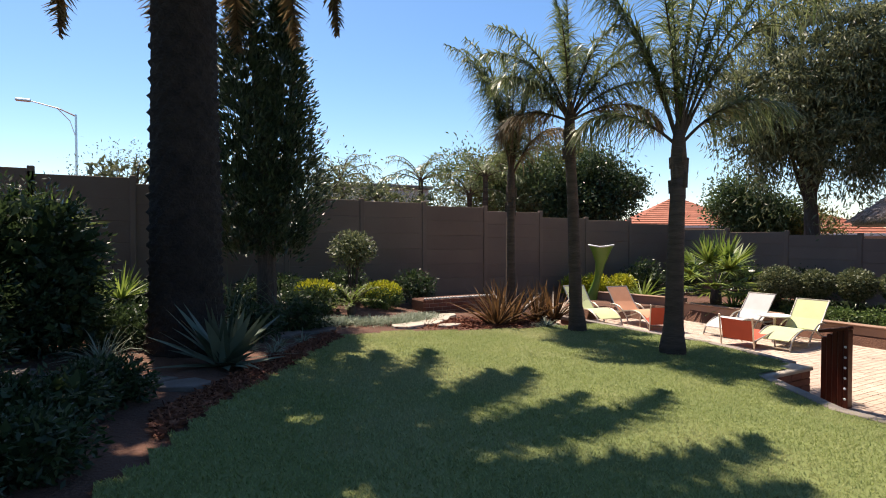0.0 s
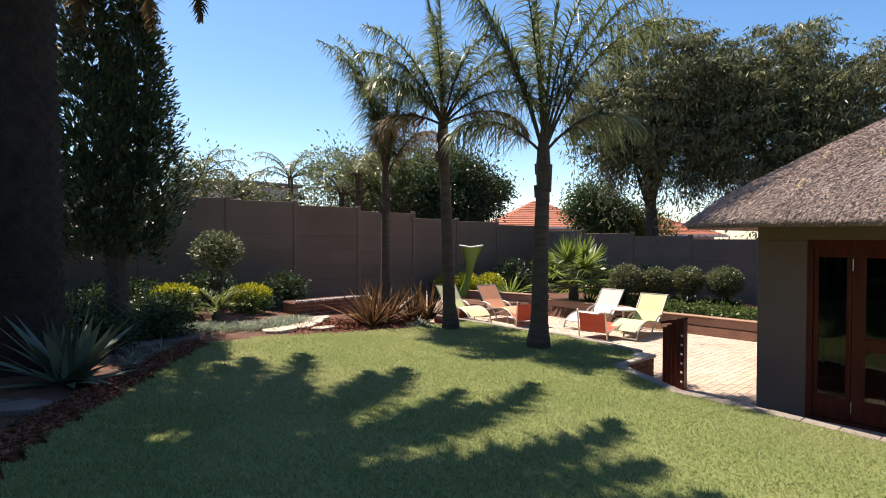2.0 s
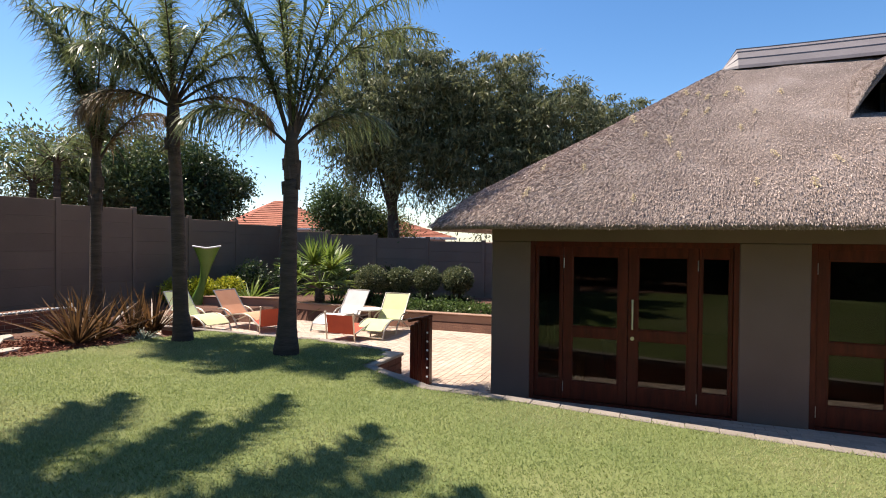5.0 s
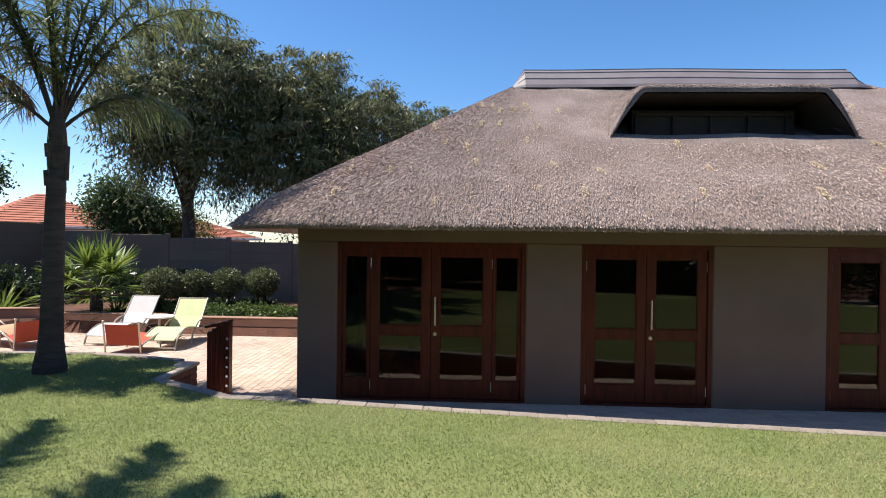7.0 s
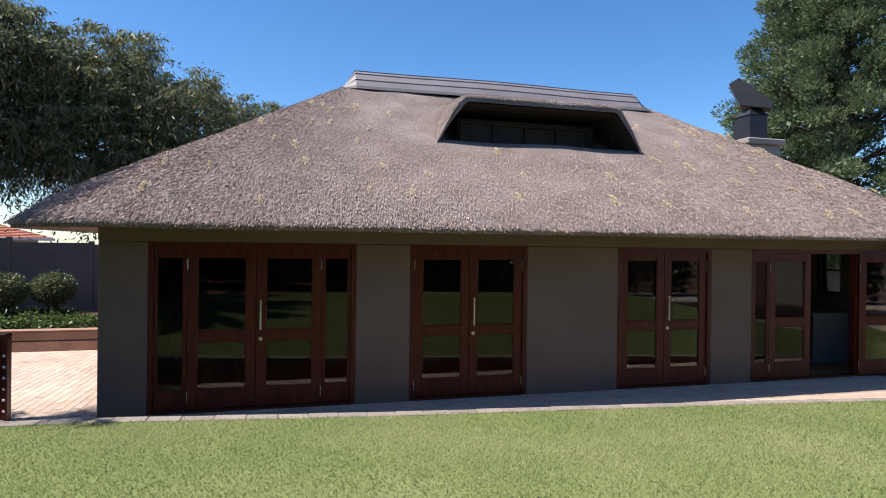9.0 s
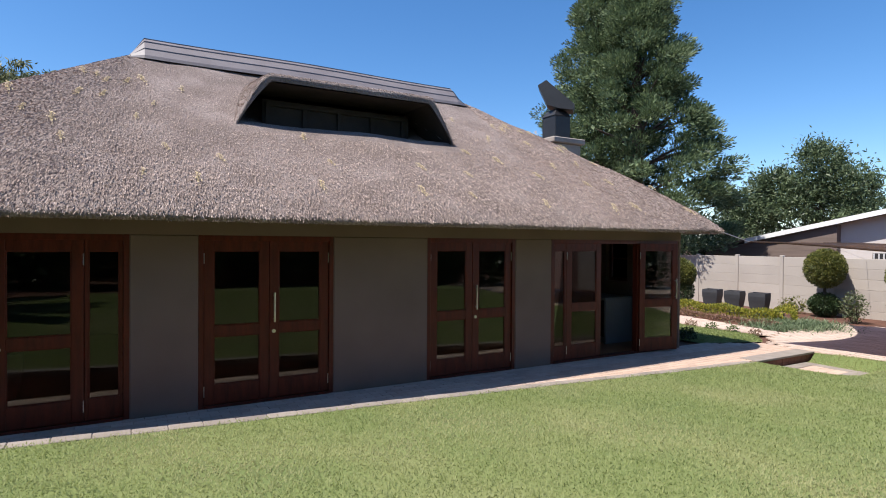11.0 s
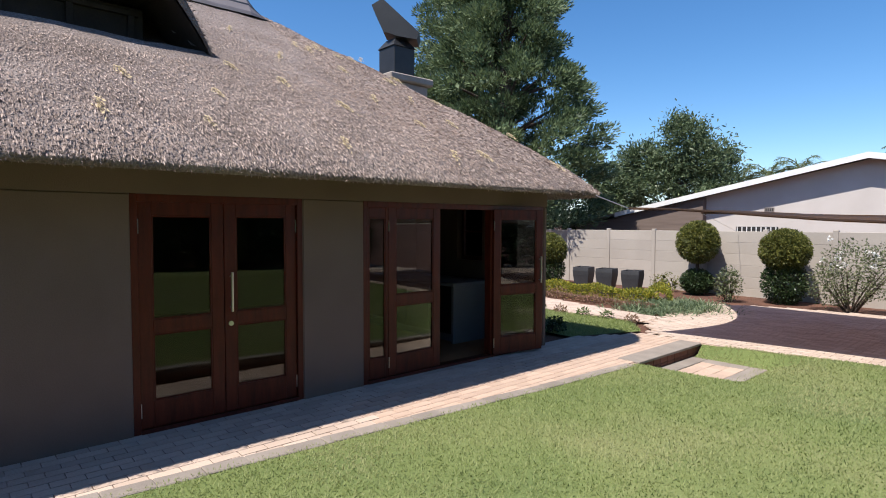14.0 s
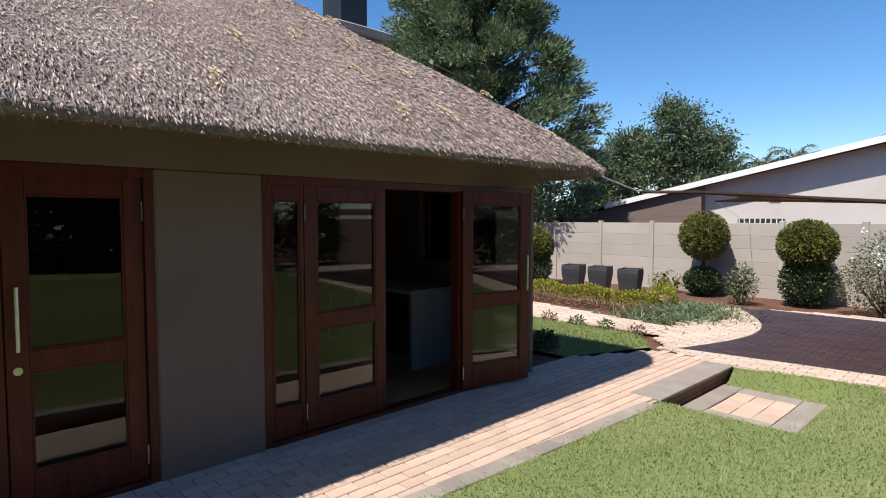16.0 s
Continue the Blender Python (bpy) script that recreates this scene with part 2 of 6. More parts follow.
LAWN = [(KERB_X + 0.02, -10.0), (KERB_X + 0.02, 2.9), (6.85, 4.1), (8.0, 4.35), (8.35, 5.9), (8.2, 7.2), (8.25, 8.2), (7.2, 8.35), (6.6, 8.3),
        (5.9, 8.35), (5.0, 8.5), (4.05, 8.7), (3.08, 8.5), (2.08, 7.2), (1.34, 6.1), (0.73, 5.35), (0.2, 4.3), (-0.6, 3.0), (-1.6, 1.2), (-3.0, -2.0),
        (-5.0, -6.0), (-6.0, -12.8), (2.0, -12.62), (4.75, -12.28), (6.22, -12.02), (6.22, -10.0)]
PAVED = [(KERB_X + 0.1, -14), (KERB_X + 0.1, 2.95), (6.9, 4.15), (8.05, 4.4), (8.42, 5.9), (8.3, 7.2), (8.35, 9.6), (9.4, 11.6), (13.0, 9.8), (12.75, 9.6), (12.75, 2.7), (24, 2.7), (24, -9.9), (7.8, -10.9), (7.3, -12.2)]


def ground_z(x, y):
    if 5.0 < x < 6.55 and -11.8 < y < -10.3:
        return -0.30
    if inside(PAVED, x, y):
        return -0.09
    if x > 9 and y > 2.7:
        return 0.30
    if x > 7.9 or y < -12.1:
        return -0.06
    return hill(x, y) - 0.02


fine_x = list(np.arange(-10, 26.01, 0.3))
fine_y = list(np.arange(-22, 16.01, 0.3))
gx = [-900, -300, -100, -40, -18] + fine_x + [34, 60, 140, 400, 900]
gy = [-900, -300, -100, -45, -28] + fine_y + [22, 40, 100, 300, 900]
structure("ground", Mesh().grid([[(x, y, ground_z(x, y)) for x in gx] for y in gy]), SOIL, "bare red-brown soil ground of the garden beds", "ground")

# lawn sheet
lm = Mesh()
S = 0.15
cells, index = [], {}
for i in range(int(-6.2 / S), int(9.2 / S) + 1):
    for j in range(int(-13.0 / S), int(9.0 / S) + 1):
        if inside(LAWN, (i + 0.5) * S, (j + 0.5) * S) and not (5.22 < (i + 0.5) * S < 6.2 and -11.7 < (j + 0.5) * S < -10.6):
            q = []
            for a, b in ((i, j), (i + 1, j), (i + 1, j + 1), (i, j + 1)):
                if (a, b) not in index:
                    index[(a, b)] = len(lm.v)
                    lm.v.append((a * S, b * S, hill(a * S, b * S) + 0.012))
                q.append(index[(a, b)])
            lm.f.append(tuple(q)), lm.m.append(0)
structure("lawn", lm, TURF, "mown green lawn sloping down to the paving", "lawn", smooth=True)

# ---- paving bed ----
def paved_sheet(polys, z):
    m = Mesh()
    for p in polys:
        m.add([(x, y, z) for x, y in p], [tuple(range(len(p)))])
    return m


DRIVE = [(6.22, -12.0), (7.15, -12.3), (7.7, -13.2), (7.8, -13.9), (8.15, -16.4), (7.2, -17.1), (5.5, -17.5), (-9, -17.9), (-9, -12.9), (2.0, -12.6), (4.7, -12.25)]
SIDE_PATH = [(7.7, -13.15), (13.5, -12.95), (13.5, -15.0), (7.8, -13.9)]
FRONT_PATH = [(7.8, 2.9), (KERB_X + 0.1, 2.9), (KERB_X + 0.1, -12.1), (7.15, -12.2), (7.8, -10.95)]
PATIO = [(8.0, 4.35), (6.85, 4.12), (KERB_X + 0.1, 2.92), (7.8, 2.92), (7.8, 2.5), (12.72, 2.5), (12.72, 9.7), (12.3, 11.7), (8.4, 11.7), (8.25, 7.2), (8.4, 5.9)]
pavement = structure("pavement", paved_sheet([FRONT_PATH, DRIVE, SIDE_PATH, PATIO], -0.012), JOINT, "sandy joints of the peach clay brick paving", "paving")

# ---- thatched pavilion ----
pavilion = thing("pavilion", "taupe plastered garden pavilion with a grey-brown thatched roof", "building")
XF, XR, YN, YS, XB = 7.70, 7.76, 2.6, -10.06, 14.9   # front face, door plane, north and south faces, back face
RIDGE_X, RN, RS = 11.3, -0.75, -7.05
DOOR_TOP = 2.13
DOORS = [(-0.46, 2.06), (-2.89, -1.19), (-5.97, -4.34), (-9.99, -6.73)]
edges = [YN] + [v for d in DOORS for v in (d[1], d[0])] + [YS]
for k in range(0, len(edges), 2):
    part("pier", Mesh().box(XF, XF + 0.24, edges[k + 1], edges[k], -0.09, DOOR_TOP, 0.012), PLASTER, pavilion)
part("lintel", Mesh().box(XF, XF + 0.24, YS, YN, DOOR_TOP, 2.72), PLASTER, pavilion)
# north wall with a glazed opening, east and south walls
wm = Mesh().box(XF + 0.242, 8.25, YN - 0.24, YN, -0.09, 2.72).box(8.25, 11.2, YN - 0.24, YN, DOOR_TOP, 2.72).box(11.2, XB, YN - 0.24, YN, -0.09, 2.72)
part("wall_north", wm, [PLASTER], pavilion)
part("wall_east", Mesh().box(XB - 0.24, XB, YS + 0.242, YN - 0.242, -0.09, 2.72), PLASTER, pavilion)
part("wall_south", Mesh().box(9.45, XB, YS, YS + 0.24, -0.09, 2.72), PLASTER, pavilion)
part("wall_below_window", Mesh().box(XF + 0.242, 9.45, YS, YS + 0.24, -0.09, 1.25), PLASTER, pavilion)
part("wall_over_window", Mesh().box(XF + 0.242, 9.45, YS, YS + 0.24, 2.18, 2.72), PLASTER, pavilion)
part("wall_beside_window", Mesh().box(XF + 0.242, 8.85, YS, YS + 0.24, 1.25, 2.18), PLASTER, pavilion)
part("floor", Mesh().box(XF + 0.02, XB - 0.02, YS + 0.02, YN - 0.02, -0.08, 0.0), FLOOR_IN, pavilion, "terracotta interior floor")

# roof
EX0, EX1, EYN, EYS, ER, ERS = 6.87, 15.73, 3.70, -10.75, 1.6, 0.9
outline = []


def arc(cx, cy, a0, a1, n, r):
    for i in range(n):
        a = radians(a0 + (a1 - a0) * i / n)
        outline.append((cx + r * math.cos(a), cy + r * math.sin(a)))


def straight(x0, y0, x1, y1, step):
    n = int(math.hypot(x1 - x0, y1 - y0) / step)
    for i in range(n):
        outline.append((x0 + (x1 - x0) * i / n, y0 + (y1 - y0) * i / n))


straight(EX0, EYN - ER, EX0, EYS + ERS, 0.1)
arc(EX0 + ERS, EYS + ERS, 180, 270, 24, ERS)
straight(EX0 + ERS, EYS, EX1 - ERS, EYS, 0.3)
arc(EX1 - ERS, EYS + ERS, 270, 360, 14, ERS)
straight(EX1, EYS + ERS, EX1, EYN - ER, 0.3)
arc(EX1 - ER, EYN - ER, 0, 90, 14, ER)
straight(EX1 - ER, EYN, EX0 + ER, EYN, 0.3)
arc(EX0 + ER, EYN - ER, 90, 180, 30, ER)


def roof_point(px, py, v):
    ry = max(RS, min(RN, py))
    x, y = px + (RIDGE_X - px) * v, py + (ry - py) * v
    z = 2.33 + 2.84 * v + 0.13 * (1 - math.exp(-v * 13))
    w = 0.035 * noise.noise((x * 0.9, y * 0.9, 3.1)) + 0.012 * noise.noise((x * 4, y * 4, 7.7))
    return Vector((x, y, z + w * min(1, v * 6 + 0.3)))


def eyebrow_top(y):
    """Height of the eyebrow's brow over y."""
    t = min((y + 5.52) / 0.52, (-1.80 - y) / 0.52)
    return 3.62 + 0.83 * max(0.0, min(1.0, t)) ** 0.75 if t > 0 else -9


VS = [0, 0.012, 0.03, 0.055] + list(np.linspace(0.085, 1.0, 40))
nu = len(outline)
rm = Mesh()
rows = [[roof_point(px, py, v) for px, py in outline] for v in VS]
lip = [[Vector((px + (RIDGE_X - px) * 0.004, py, 2.27)) for px, py in outline]]
under = [[roof_point(px, py, v) - Vector((0, 0, 0.30 if v > 0.1 else 0.10)) for px, py in outline] for v in (0.03, 0.2, 0.6, 0.97)]
allrows = under[::-1] + lip + rows
w = nu
for row in allrows:
    rm.v.extend(tuple(p) for p in row)
for i in range(len(allrows) - 1):
    for j in range(w):
        k = (j + 1) % w
        quad = (i * w + j, i * w + k, (i + 1) * w + k, (i + 1) * w + j)
        c = sum((Vector(rm.v[q]) for q in quad), Vector()) / 4
        if 9.0 < c.x < 10.6 and -5.42 < c.y < -1.9 and c.z < eyebrow_top(c.y) + 0.10 * (c.x - 8.9) - 0.06 and i >= 3:
            continue
        rm.f.append(quad[::-1]), rm.m.append(0)
roof = part("roof", rm, THATCH, pavilion, "weathered grey-brown reed thatch", smooth=True)

# eyebrow dormer: brow of thatch, lining, sill
def outer_brow(y):
    t = min((y + 5.82) / 0.85, (-1.50 - y) / 0.85)
    return 3.45 + 1.12 * smooth01(t)


em = Mesh()
ys = np.linspace(-5.8, -1.52, 84)
brow = [[(8.90, y, eyebrow_top(y) if eyebrow_top(y) > 0 else 3.45) for y in ys]]
for x in (8.875, 8.93, 9.1, 9.3, 9.5, 9.75, 10.0, 10.25, 10.5, 10.8):
    brow.append([(x, y, max(outer_brow(y) - (0.05 if x < 8.9 else 0), eyebrow_top(y)) + 0.13 * (x - 8.9) + 0.015 * noise.noise((x * 5, y * 5, 1))) for y in ys])
inner = [y for y in ys if eyebrow_top(y) > 0]
em.grid(brow)
part("eyebrow", em, THATCH, pavilion, "curved thatch brow over the dormer", smooth=True)
# The lining's dark colour carries the shade of the overhanging brow.
dormer = part("dormer_window", Mesh().grid([[(9.9, y, eyebrow_top(y) + 0.02) for y in inner], [(8.93, y, eyebrow_top(y) - 0.012) for y in inner]]).box(9.62, 9.68, -4.95, -2.35, 3.4, 4.34), SHADOW_BOARD, pavilion, "dormer lining coloured dark for the shade under the brow")
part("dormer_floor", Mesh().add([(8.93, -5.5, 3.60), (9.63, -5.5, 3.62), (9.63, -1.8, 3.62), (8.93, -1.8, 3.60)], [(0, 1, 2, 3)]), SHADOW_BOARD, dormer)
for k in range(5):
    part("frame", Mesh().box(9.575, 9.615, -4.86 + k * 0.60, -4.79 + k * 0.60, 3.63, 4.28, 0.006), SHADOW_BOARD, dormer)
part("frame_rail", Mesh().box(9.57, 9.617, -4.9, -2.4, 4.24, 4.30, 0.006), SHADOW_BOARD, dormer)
part("sill", Mesh().box(8.80, 8.96, -5.3, -1.95, 3.585, 3.655, 0.01), GREY_SILL, dormer, "grey sheet sill")

# ridge cap
half = [(0.42, -0.28), (0.40, -0.22), (0.31, -0.10), (0.31, -0.075), (0.29, -0.07), (0.17, 0.055), (0.17, 0.08), (0.15, 0.085), (0.05, 0.145), (0.05, 0.165)]
prof = [(-a, b) for a, b in half] + [(0, 0.17)] + half[::-1]
prow = []
for y, w in [(RN + 0.30, 0.02), (RN + 0.02, 1.0)] + [(RN - 0.5 * i, 1.0) for i in range(1, 12)] + [(RS + 0.25, 1.0), (RS - 0.12, 0.02)]:
    prow.append([(RIDGE_X + a * (1.0 if w == 1 else 0.8), y, 5.36 - 0.28 + (b + 0.28) * w + 0.012 * math.sin(y * 1.3)) for a, b in prof])
part("ridge_cap", Mesh().grid(prow), CAP, pavilion, "grey sheet ridge capping in overlapping bands")


# ---- timber glazed doors ----
def leaf_mesh(w, h=2.03, rail=True, st=0.115):
    """Frame of a leaf: stiles, rails; local x along the width, z up, y depth."""
    m = Mesh()
    m.box(0, st, -0.022, 0.022, 0, h, 0.004).box(w - st, w, -0.022, 0.022, 0, h, 0.004)
    m.box(st, w - st, -0.021, 0.021, h - 0.13, h, 0.004).box(st, w - st, -0.021, 0.021, 0, 0.24, 0.004)
    if rail:
        m.box(st, w - st, -0.021, 0.021, 0.84, 0.97, 0.004)
    return m, st


def add_leaf(d, at, w, kind):
    """A glazed leaf with its panes and fittings at a pose, under the door d."""
    fixed = kind == "fixed"
    m, st = leaf_mesh(w, rail=not fixed, st=0.035 if fixed else 0.115)
    lf = part("fixed_panel" if fixed else "door_leaf", m, TIMBER, d, at=at)
    for z0, z1 in (((0.24, 1.90),) if fixed else ((0.24, 0.84), (0.97, 1.90))):
        p = part("pane", Mesh().box(st, w - st, -0.003, 0.003, z0, z1), GLASS, lf)
        p.visible_shadow = False
        bead = Mesh()
        for a, b, c, e in ((st, st + 0.014, z0, z1), (w - st - 0.014, w - st, z0, z1), (st + 0.014, w - st - 0.014, z0, z0 + 0.014), (st + 0.014, w - st - 0.014, z1 - 0.014, z1)):
            bead.box(a, b, -0.016, -0.0035, c, e, 0.003)
        part("glazing_bead", bead, TIMBER, lf)
    if kind == "leaf_handle":
        part("handle", Mesh().tube([(0.055, -0.07, 0.98), (0.055, -0.07, 1.36)], 0.013, 8).tube([(0.055, -0.022, 1.02), (0.055, -0.07, 1.02)], 0.008, 6).tube([(0.055, -0.022, 1.32), (0.055, -0.07, 1.32)], 0.008, 6), STEEL, lf, "steel pull handle")
        part("lock", Mesh().tube([(0.055, -0.035, 0.86), (0.055, -0.02, 0.86)], 0.024, 12), STEEL, lf, "steel lock rose")
    if not fixed:
        hx = 0.004 if kind == "leaf" else w - 0.004
        for z in (0.10, 1.74):
            part("hinge", Mesh().tube([(hx, -0.026, z), (hx, -0.026, z + 0.13)], 0.006, 6), STEEL, lf)
    return lf


def door_set(name, y_hi, y_lo, panels, label):
    """panels: (y0, y1, kind) from high y to low y; kinds fixed, leaf, leaf_handle."""
    d = tagged(part(name, Mesh().box(XR - 0.05, XR + 0.06, y_hi - 0.06, y_hi, 0, DOOR_TOP, 0.004).box(XR - 0.05, XR + 0.06, y_lo, y_lo + 0.06, 0, DOOR_TOP, 0.004)
               .box(XR - 0.05, XR + 0.06, y_lo + 0.06, y_hi - 0.06, DOOR_TOP - 0.07, DOOR_TOP - 0.001, 0.004).box(XR - 0.06, XR + 0.08, y_lo + 0.06, y_hi - 0.06, 0.001, 0.035, 0.004), TIMBER), label, "door", kind="structure")
    for y0, y1, kind in panels:
        add_leaf(d, pose(XR, y0 - 0.003, 0.04, 0, 0, -90), y0 - y1 - 0.006, kind)
    return d


door_set("door_1", 2.06, -0.46, [(2.00, 1.62, "fixed"), (1.62, 0.80, "leaf"), (0.80, -0.02, "leaf_handle"), (-0.02, -0.40, "fixed")], "red-brown timber double door with glazed side panels, closed")
door_set("door_2", -1.19, -2.89, [(-1.25, -2.04, "leaf"), (-2.04, -2.83, "leaf_handle")], "closed red-brown timber double door with glass panes")
door_set("door_3", -4.34, -5.97, [(-4.40, -5.155, "leaf"), (-5.155, -5.91, "leaf_handle")], "closed red-brown timber double door with glass panes")
door_4 = door_set("door_4", -6.73, -9.99, [(-6.79, -7.10, "fixed"), (-7.10, -7.93, "leaf"), (-8.90, -9.93, "fixed")], "red-brown timber glazed doors with one leaf open")

# the other leaf, swung outward against the end panel
part("post", Mesh().box(XR - 0.05, XR + 0.06, -8.895, -8.83, 0.036, DOOR_TOP - 0.071, 0.004), TIMBER, door_4)
swung = add_leaf(door_4, pose(7.69, -8.86, 0.04, 0, 0, -90 - 12), 0.86, "leaf")
part("handle", Mesh().tube([(0.80, -0.07, 0.98), (0.80, -0.07, 1.36)], 0.013, 8).tube([(0.80, -0.022, 1.02), (0.80, -0.07, 1.02)], 0.008, 6).tube([(0.80, -0.022, 1.32), (0.80, -0.07, 1.32)], 0.008, 6), STEEL, swung, "steel pull handle")

# ---- plants: helpers ----
RNG = np.random.default_rng(7)


def unit(a):
    return a / np.maximum(np.linalg.norm(a, axis=-1, keepdims=True), 1e-9)


def leaf_quads(P, D, L, W):
    """Diamond leaves at P, along D."""
    n = len(P)
    L, W = np.broadcast_to(np.asarray(L, float).reshape(-1, 1), (n, 1)), np.broadcast_to(np.asarray(W, float).reshape(-1, 1), (n, 1))
    D = unit(D)
    S = unit(np.cross(D, RNG.normal(size=(n, 3))))
    mid = P + D * L * 0.45
    V = np.stack([P, mid + S * W / 2, P + D * L, mid - S * W / 2], 1).reshape(-1, 3)
    return V, np.arange(n * 4).reshape(-1, 4)


def blades(P, D, L, W, bend, segs=3):
    """Tapering blades that bow towards the ground; rows of quads."""
    n = len(P)
    L = np.broadcast_to(np.asarray(L, float).reshape(-1, 1), (n, 1))
    W = np.broadcast_to(np.asarray(W, float).reshape(-1, 1), (n, 1))
    bend = np.broadcast_to(np.asarray(bend, float).reshape(-1, 1), (n, 1))
    D = unit(D)
    S = unit(np.cross(D, np.array([0, 0, 1.0]) + RNG.normal(size=(n, 3)) * 0.25))
    rings = []
    for k in range(segs + 1):
        t = k / segs
        c = P + D * L * t + np.array([0, 0, -1.0]) * L * bend * t * t
        wd = W * (1 - t ** 1.6) * 0.5 + 0.0006
        rings += [c + S * wd, c - S * wd]
    V = np.stack(rings, 1).reshape(-1, 3)
    b = (np.arange(n) * (segs + 1) * 2).reshape(-1, 1)
    F = np.concatenate([b + np.array([[2 * k, 2 * k + 1, 2 * k + 3, 2 * k + 2]]) for k in range(segs)])
    return V, F


def joined(*sets):
    Vs, Fs, o = [], [], 0
    for V, F in sets:
        Vs.append(V), Fs.append(F + o)
        o += len(V)
    return np.concatenate(Vs), np.concatenate(Fs)


def shell_points(n, centre, radii, inner=0.55):
    d = unit(RNG.normal(size=(n, 3)))
    r = RNG.uniform(inner ** 3, 1, size=(n, 1)) ** (1 / 3)
    return np.asarray(centre) + d * r * np.asarray(radii), d


def crown(blobs, clumps, per, spread, size, width, droop=0.0, out=0.6, inner=0.35, fill=1.0):
    """Clumps of leaves over several ellipsoids."""
    vol = np.array([b[1][0] * b[1][1] * b[1][2] for b in blobs]) ** 0.66
    C, D = [], []
    for (c, r), k in zip(blobs, np.maximum(1, (clumps * vol / vol.sum()).astype(int))):
        p, d = shell_points(k, c, r, inner)
        C.append(p), D.append(d)
    C, D = np.concatenate(C), np.concatenate(D)
    n = len(C) * per
    off = RNG.normal(size=(n, 3)) * spread * RNG.uniform(0.6, 1.4, (len(C), 1)).repeat(per, 0)
    P = C.repeat(per, 0) + off
    if droop:
        P[:, :2] -= off[:, :2] * 0.45
        P[:, 2] -= np.abs(off[:, 2]) * droop * 1.3
    dirs = D.repeat(per, 0) * out + RNG.normal(size=(n, 3)) * 0.7 + np.array([0, 0, -droop])
    big = []
    for c, r in blobs:
        k = int((60 + 40 * r[0] * r[1] * r[2]) * fill)
        p, d = shell_points(k, c, np.asarray(r) * 0.55, 0.0)
        big.append(leaf_quads(p, RNG.normal(size=p.shape), 0.34 * RNG.uniform(0.6, 1.3, k), 0.2 * RNG.uniform(0.6, 1.3, k)))
    return joined(leaf_quads(P, dirs, size * RNG.uniform(0.6, 1.4, n), width * RNG.uniform(0.7, 1.3, n)), *big)


BARK = material("grey_brown_bark", [(0.05, 0.036, 0.028), (0.12, 0.09, 0.07)], 5, 0.95, 0.9, stretch=(1, 1, 0.35), fine=30, dist=0.03)
PALM_BARK = material("ringed_palm_bark", [(0.055, 0.036, 0.027), (0.125, 0.088, 0.066)], 5, 0.95, 0.9, stretch=(0.5, 0.5, 3), fine=25, dist=0.02)
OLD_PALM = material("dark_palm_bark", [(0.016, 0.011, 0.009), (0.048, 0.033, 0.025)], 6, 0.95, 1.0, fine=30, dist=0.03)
LEAF_PALM = leaf_material("palm_leaf", (0.055, 0.085, 0.03), (0.24, 0.275, 0.12), 0.32, through_light=0.45)
LEAF_WILLOW = leaf_material("feathery_grey_leaf", (0.05, 0.066, 0.03), (0.26, 0.27, 0.135), 0.45, through_light=0.4)
LEAF_PALM_DRY = leaf_material("dry_palm_leaf", (0.16, 0.11, 0.06), (0.30, 0.22, 0.12), 0.6)
LEAF_DARK = leaf_material("dark_green_leaf", (0.016, 0.034, 0.012), (0.07, 0.105, 0.04), 0.42)
LEAF_MID = leaf_material("green_leaf", (0.04, 0.08, 0.02), (0.16, 0.23, 0.07), 0.45, through_light=0.4)
LEAF_GREY = leaf_material("grey_green_leaf", (0.05, 0.072, 0.03), (0.22, 0.235, 0.12), 0.5)
LEAF_BLUE = leaf_material("blue_green_needles", (0.03, 0.062, 0.025), (0.135, 0.19, 0.075), 0.6)
LEAF_LIME = leaf_material("yellow_green_leaf", (0.20, 0.25, 0.02), (0.62, 0.56, 0.05), 0.5)
LEAF_MID_GREY = leaf_material("olive_leaf", (0.045, 0.075, 0.035), (0.19, 0.24, 0.125), 0.45, through_light=0.3)
LEAF_CEDAR = leaf_material("cedar_needles", (0.045, 0.075, 0.035), (0.20, 0.26, 0.125), 0.6, through_light=0.25)
LEAF_CONIFER = leaf_material("dark_conifer_scales", (0.018, 0.036, 0.018), (0.10, 0.14, 0.075), 0.4, through_light=0.2)
LEAF_BROAD = leaf_material("broad_tree_leaf", (0.05, 0.085, 0.03), (0.19, 0.25, 0.10), 0.45, through_light=0.4, patch=(0.20, 0.13, 0.06))
LEAF_STRAP = leaf_material("strappy_leaf", (0.07, 0.11, 0.05), (0.26, 0.31, 0.18), 0.4, through_light=0.35)
LEAF_GOLD = leaf_material("golden_hedge_leaf", (0.10, 0.14, 0.02), (0.46, 0.40, 0.05), 0.5)
LEAF_TOPIARY = leaf_material("clipped_box_leaf", (0.05, 0.065, 0.014), (0.22, 0.215, 0.05), 0.5)
LEAF_BRONZE = leaf_material("bronze_flax_leaf", (0.028, 0.02, 0.014), (0.24, 0.125, 0.05), 0.45)
LEAF_SILVER = leaf_material("silver_ground_leaf", (0.14, 0.18, 0.12), (0.36, 0.40, 0.30), 0.6)
LEAF_AGAVE = leaf_material("grey_agave_leaf", (0.07, 0.10, 0.065), (0.15, 0.19, 0.135), 0.5, through_light=0.1)
LEAF_FAN = leaf_material("bright_fan_leaf", (0.11, 0.17, 0.03), (0.26, 0.33, 0.07), 0.45, through_light=0.4)
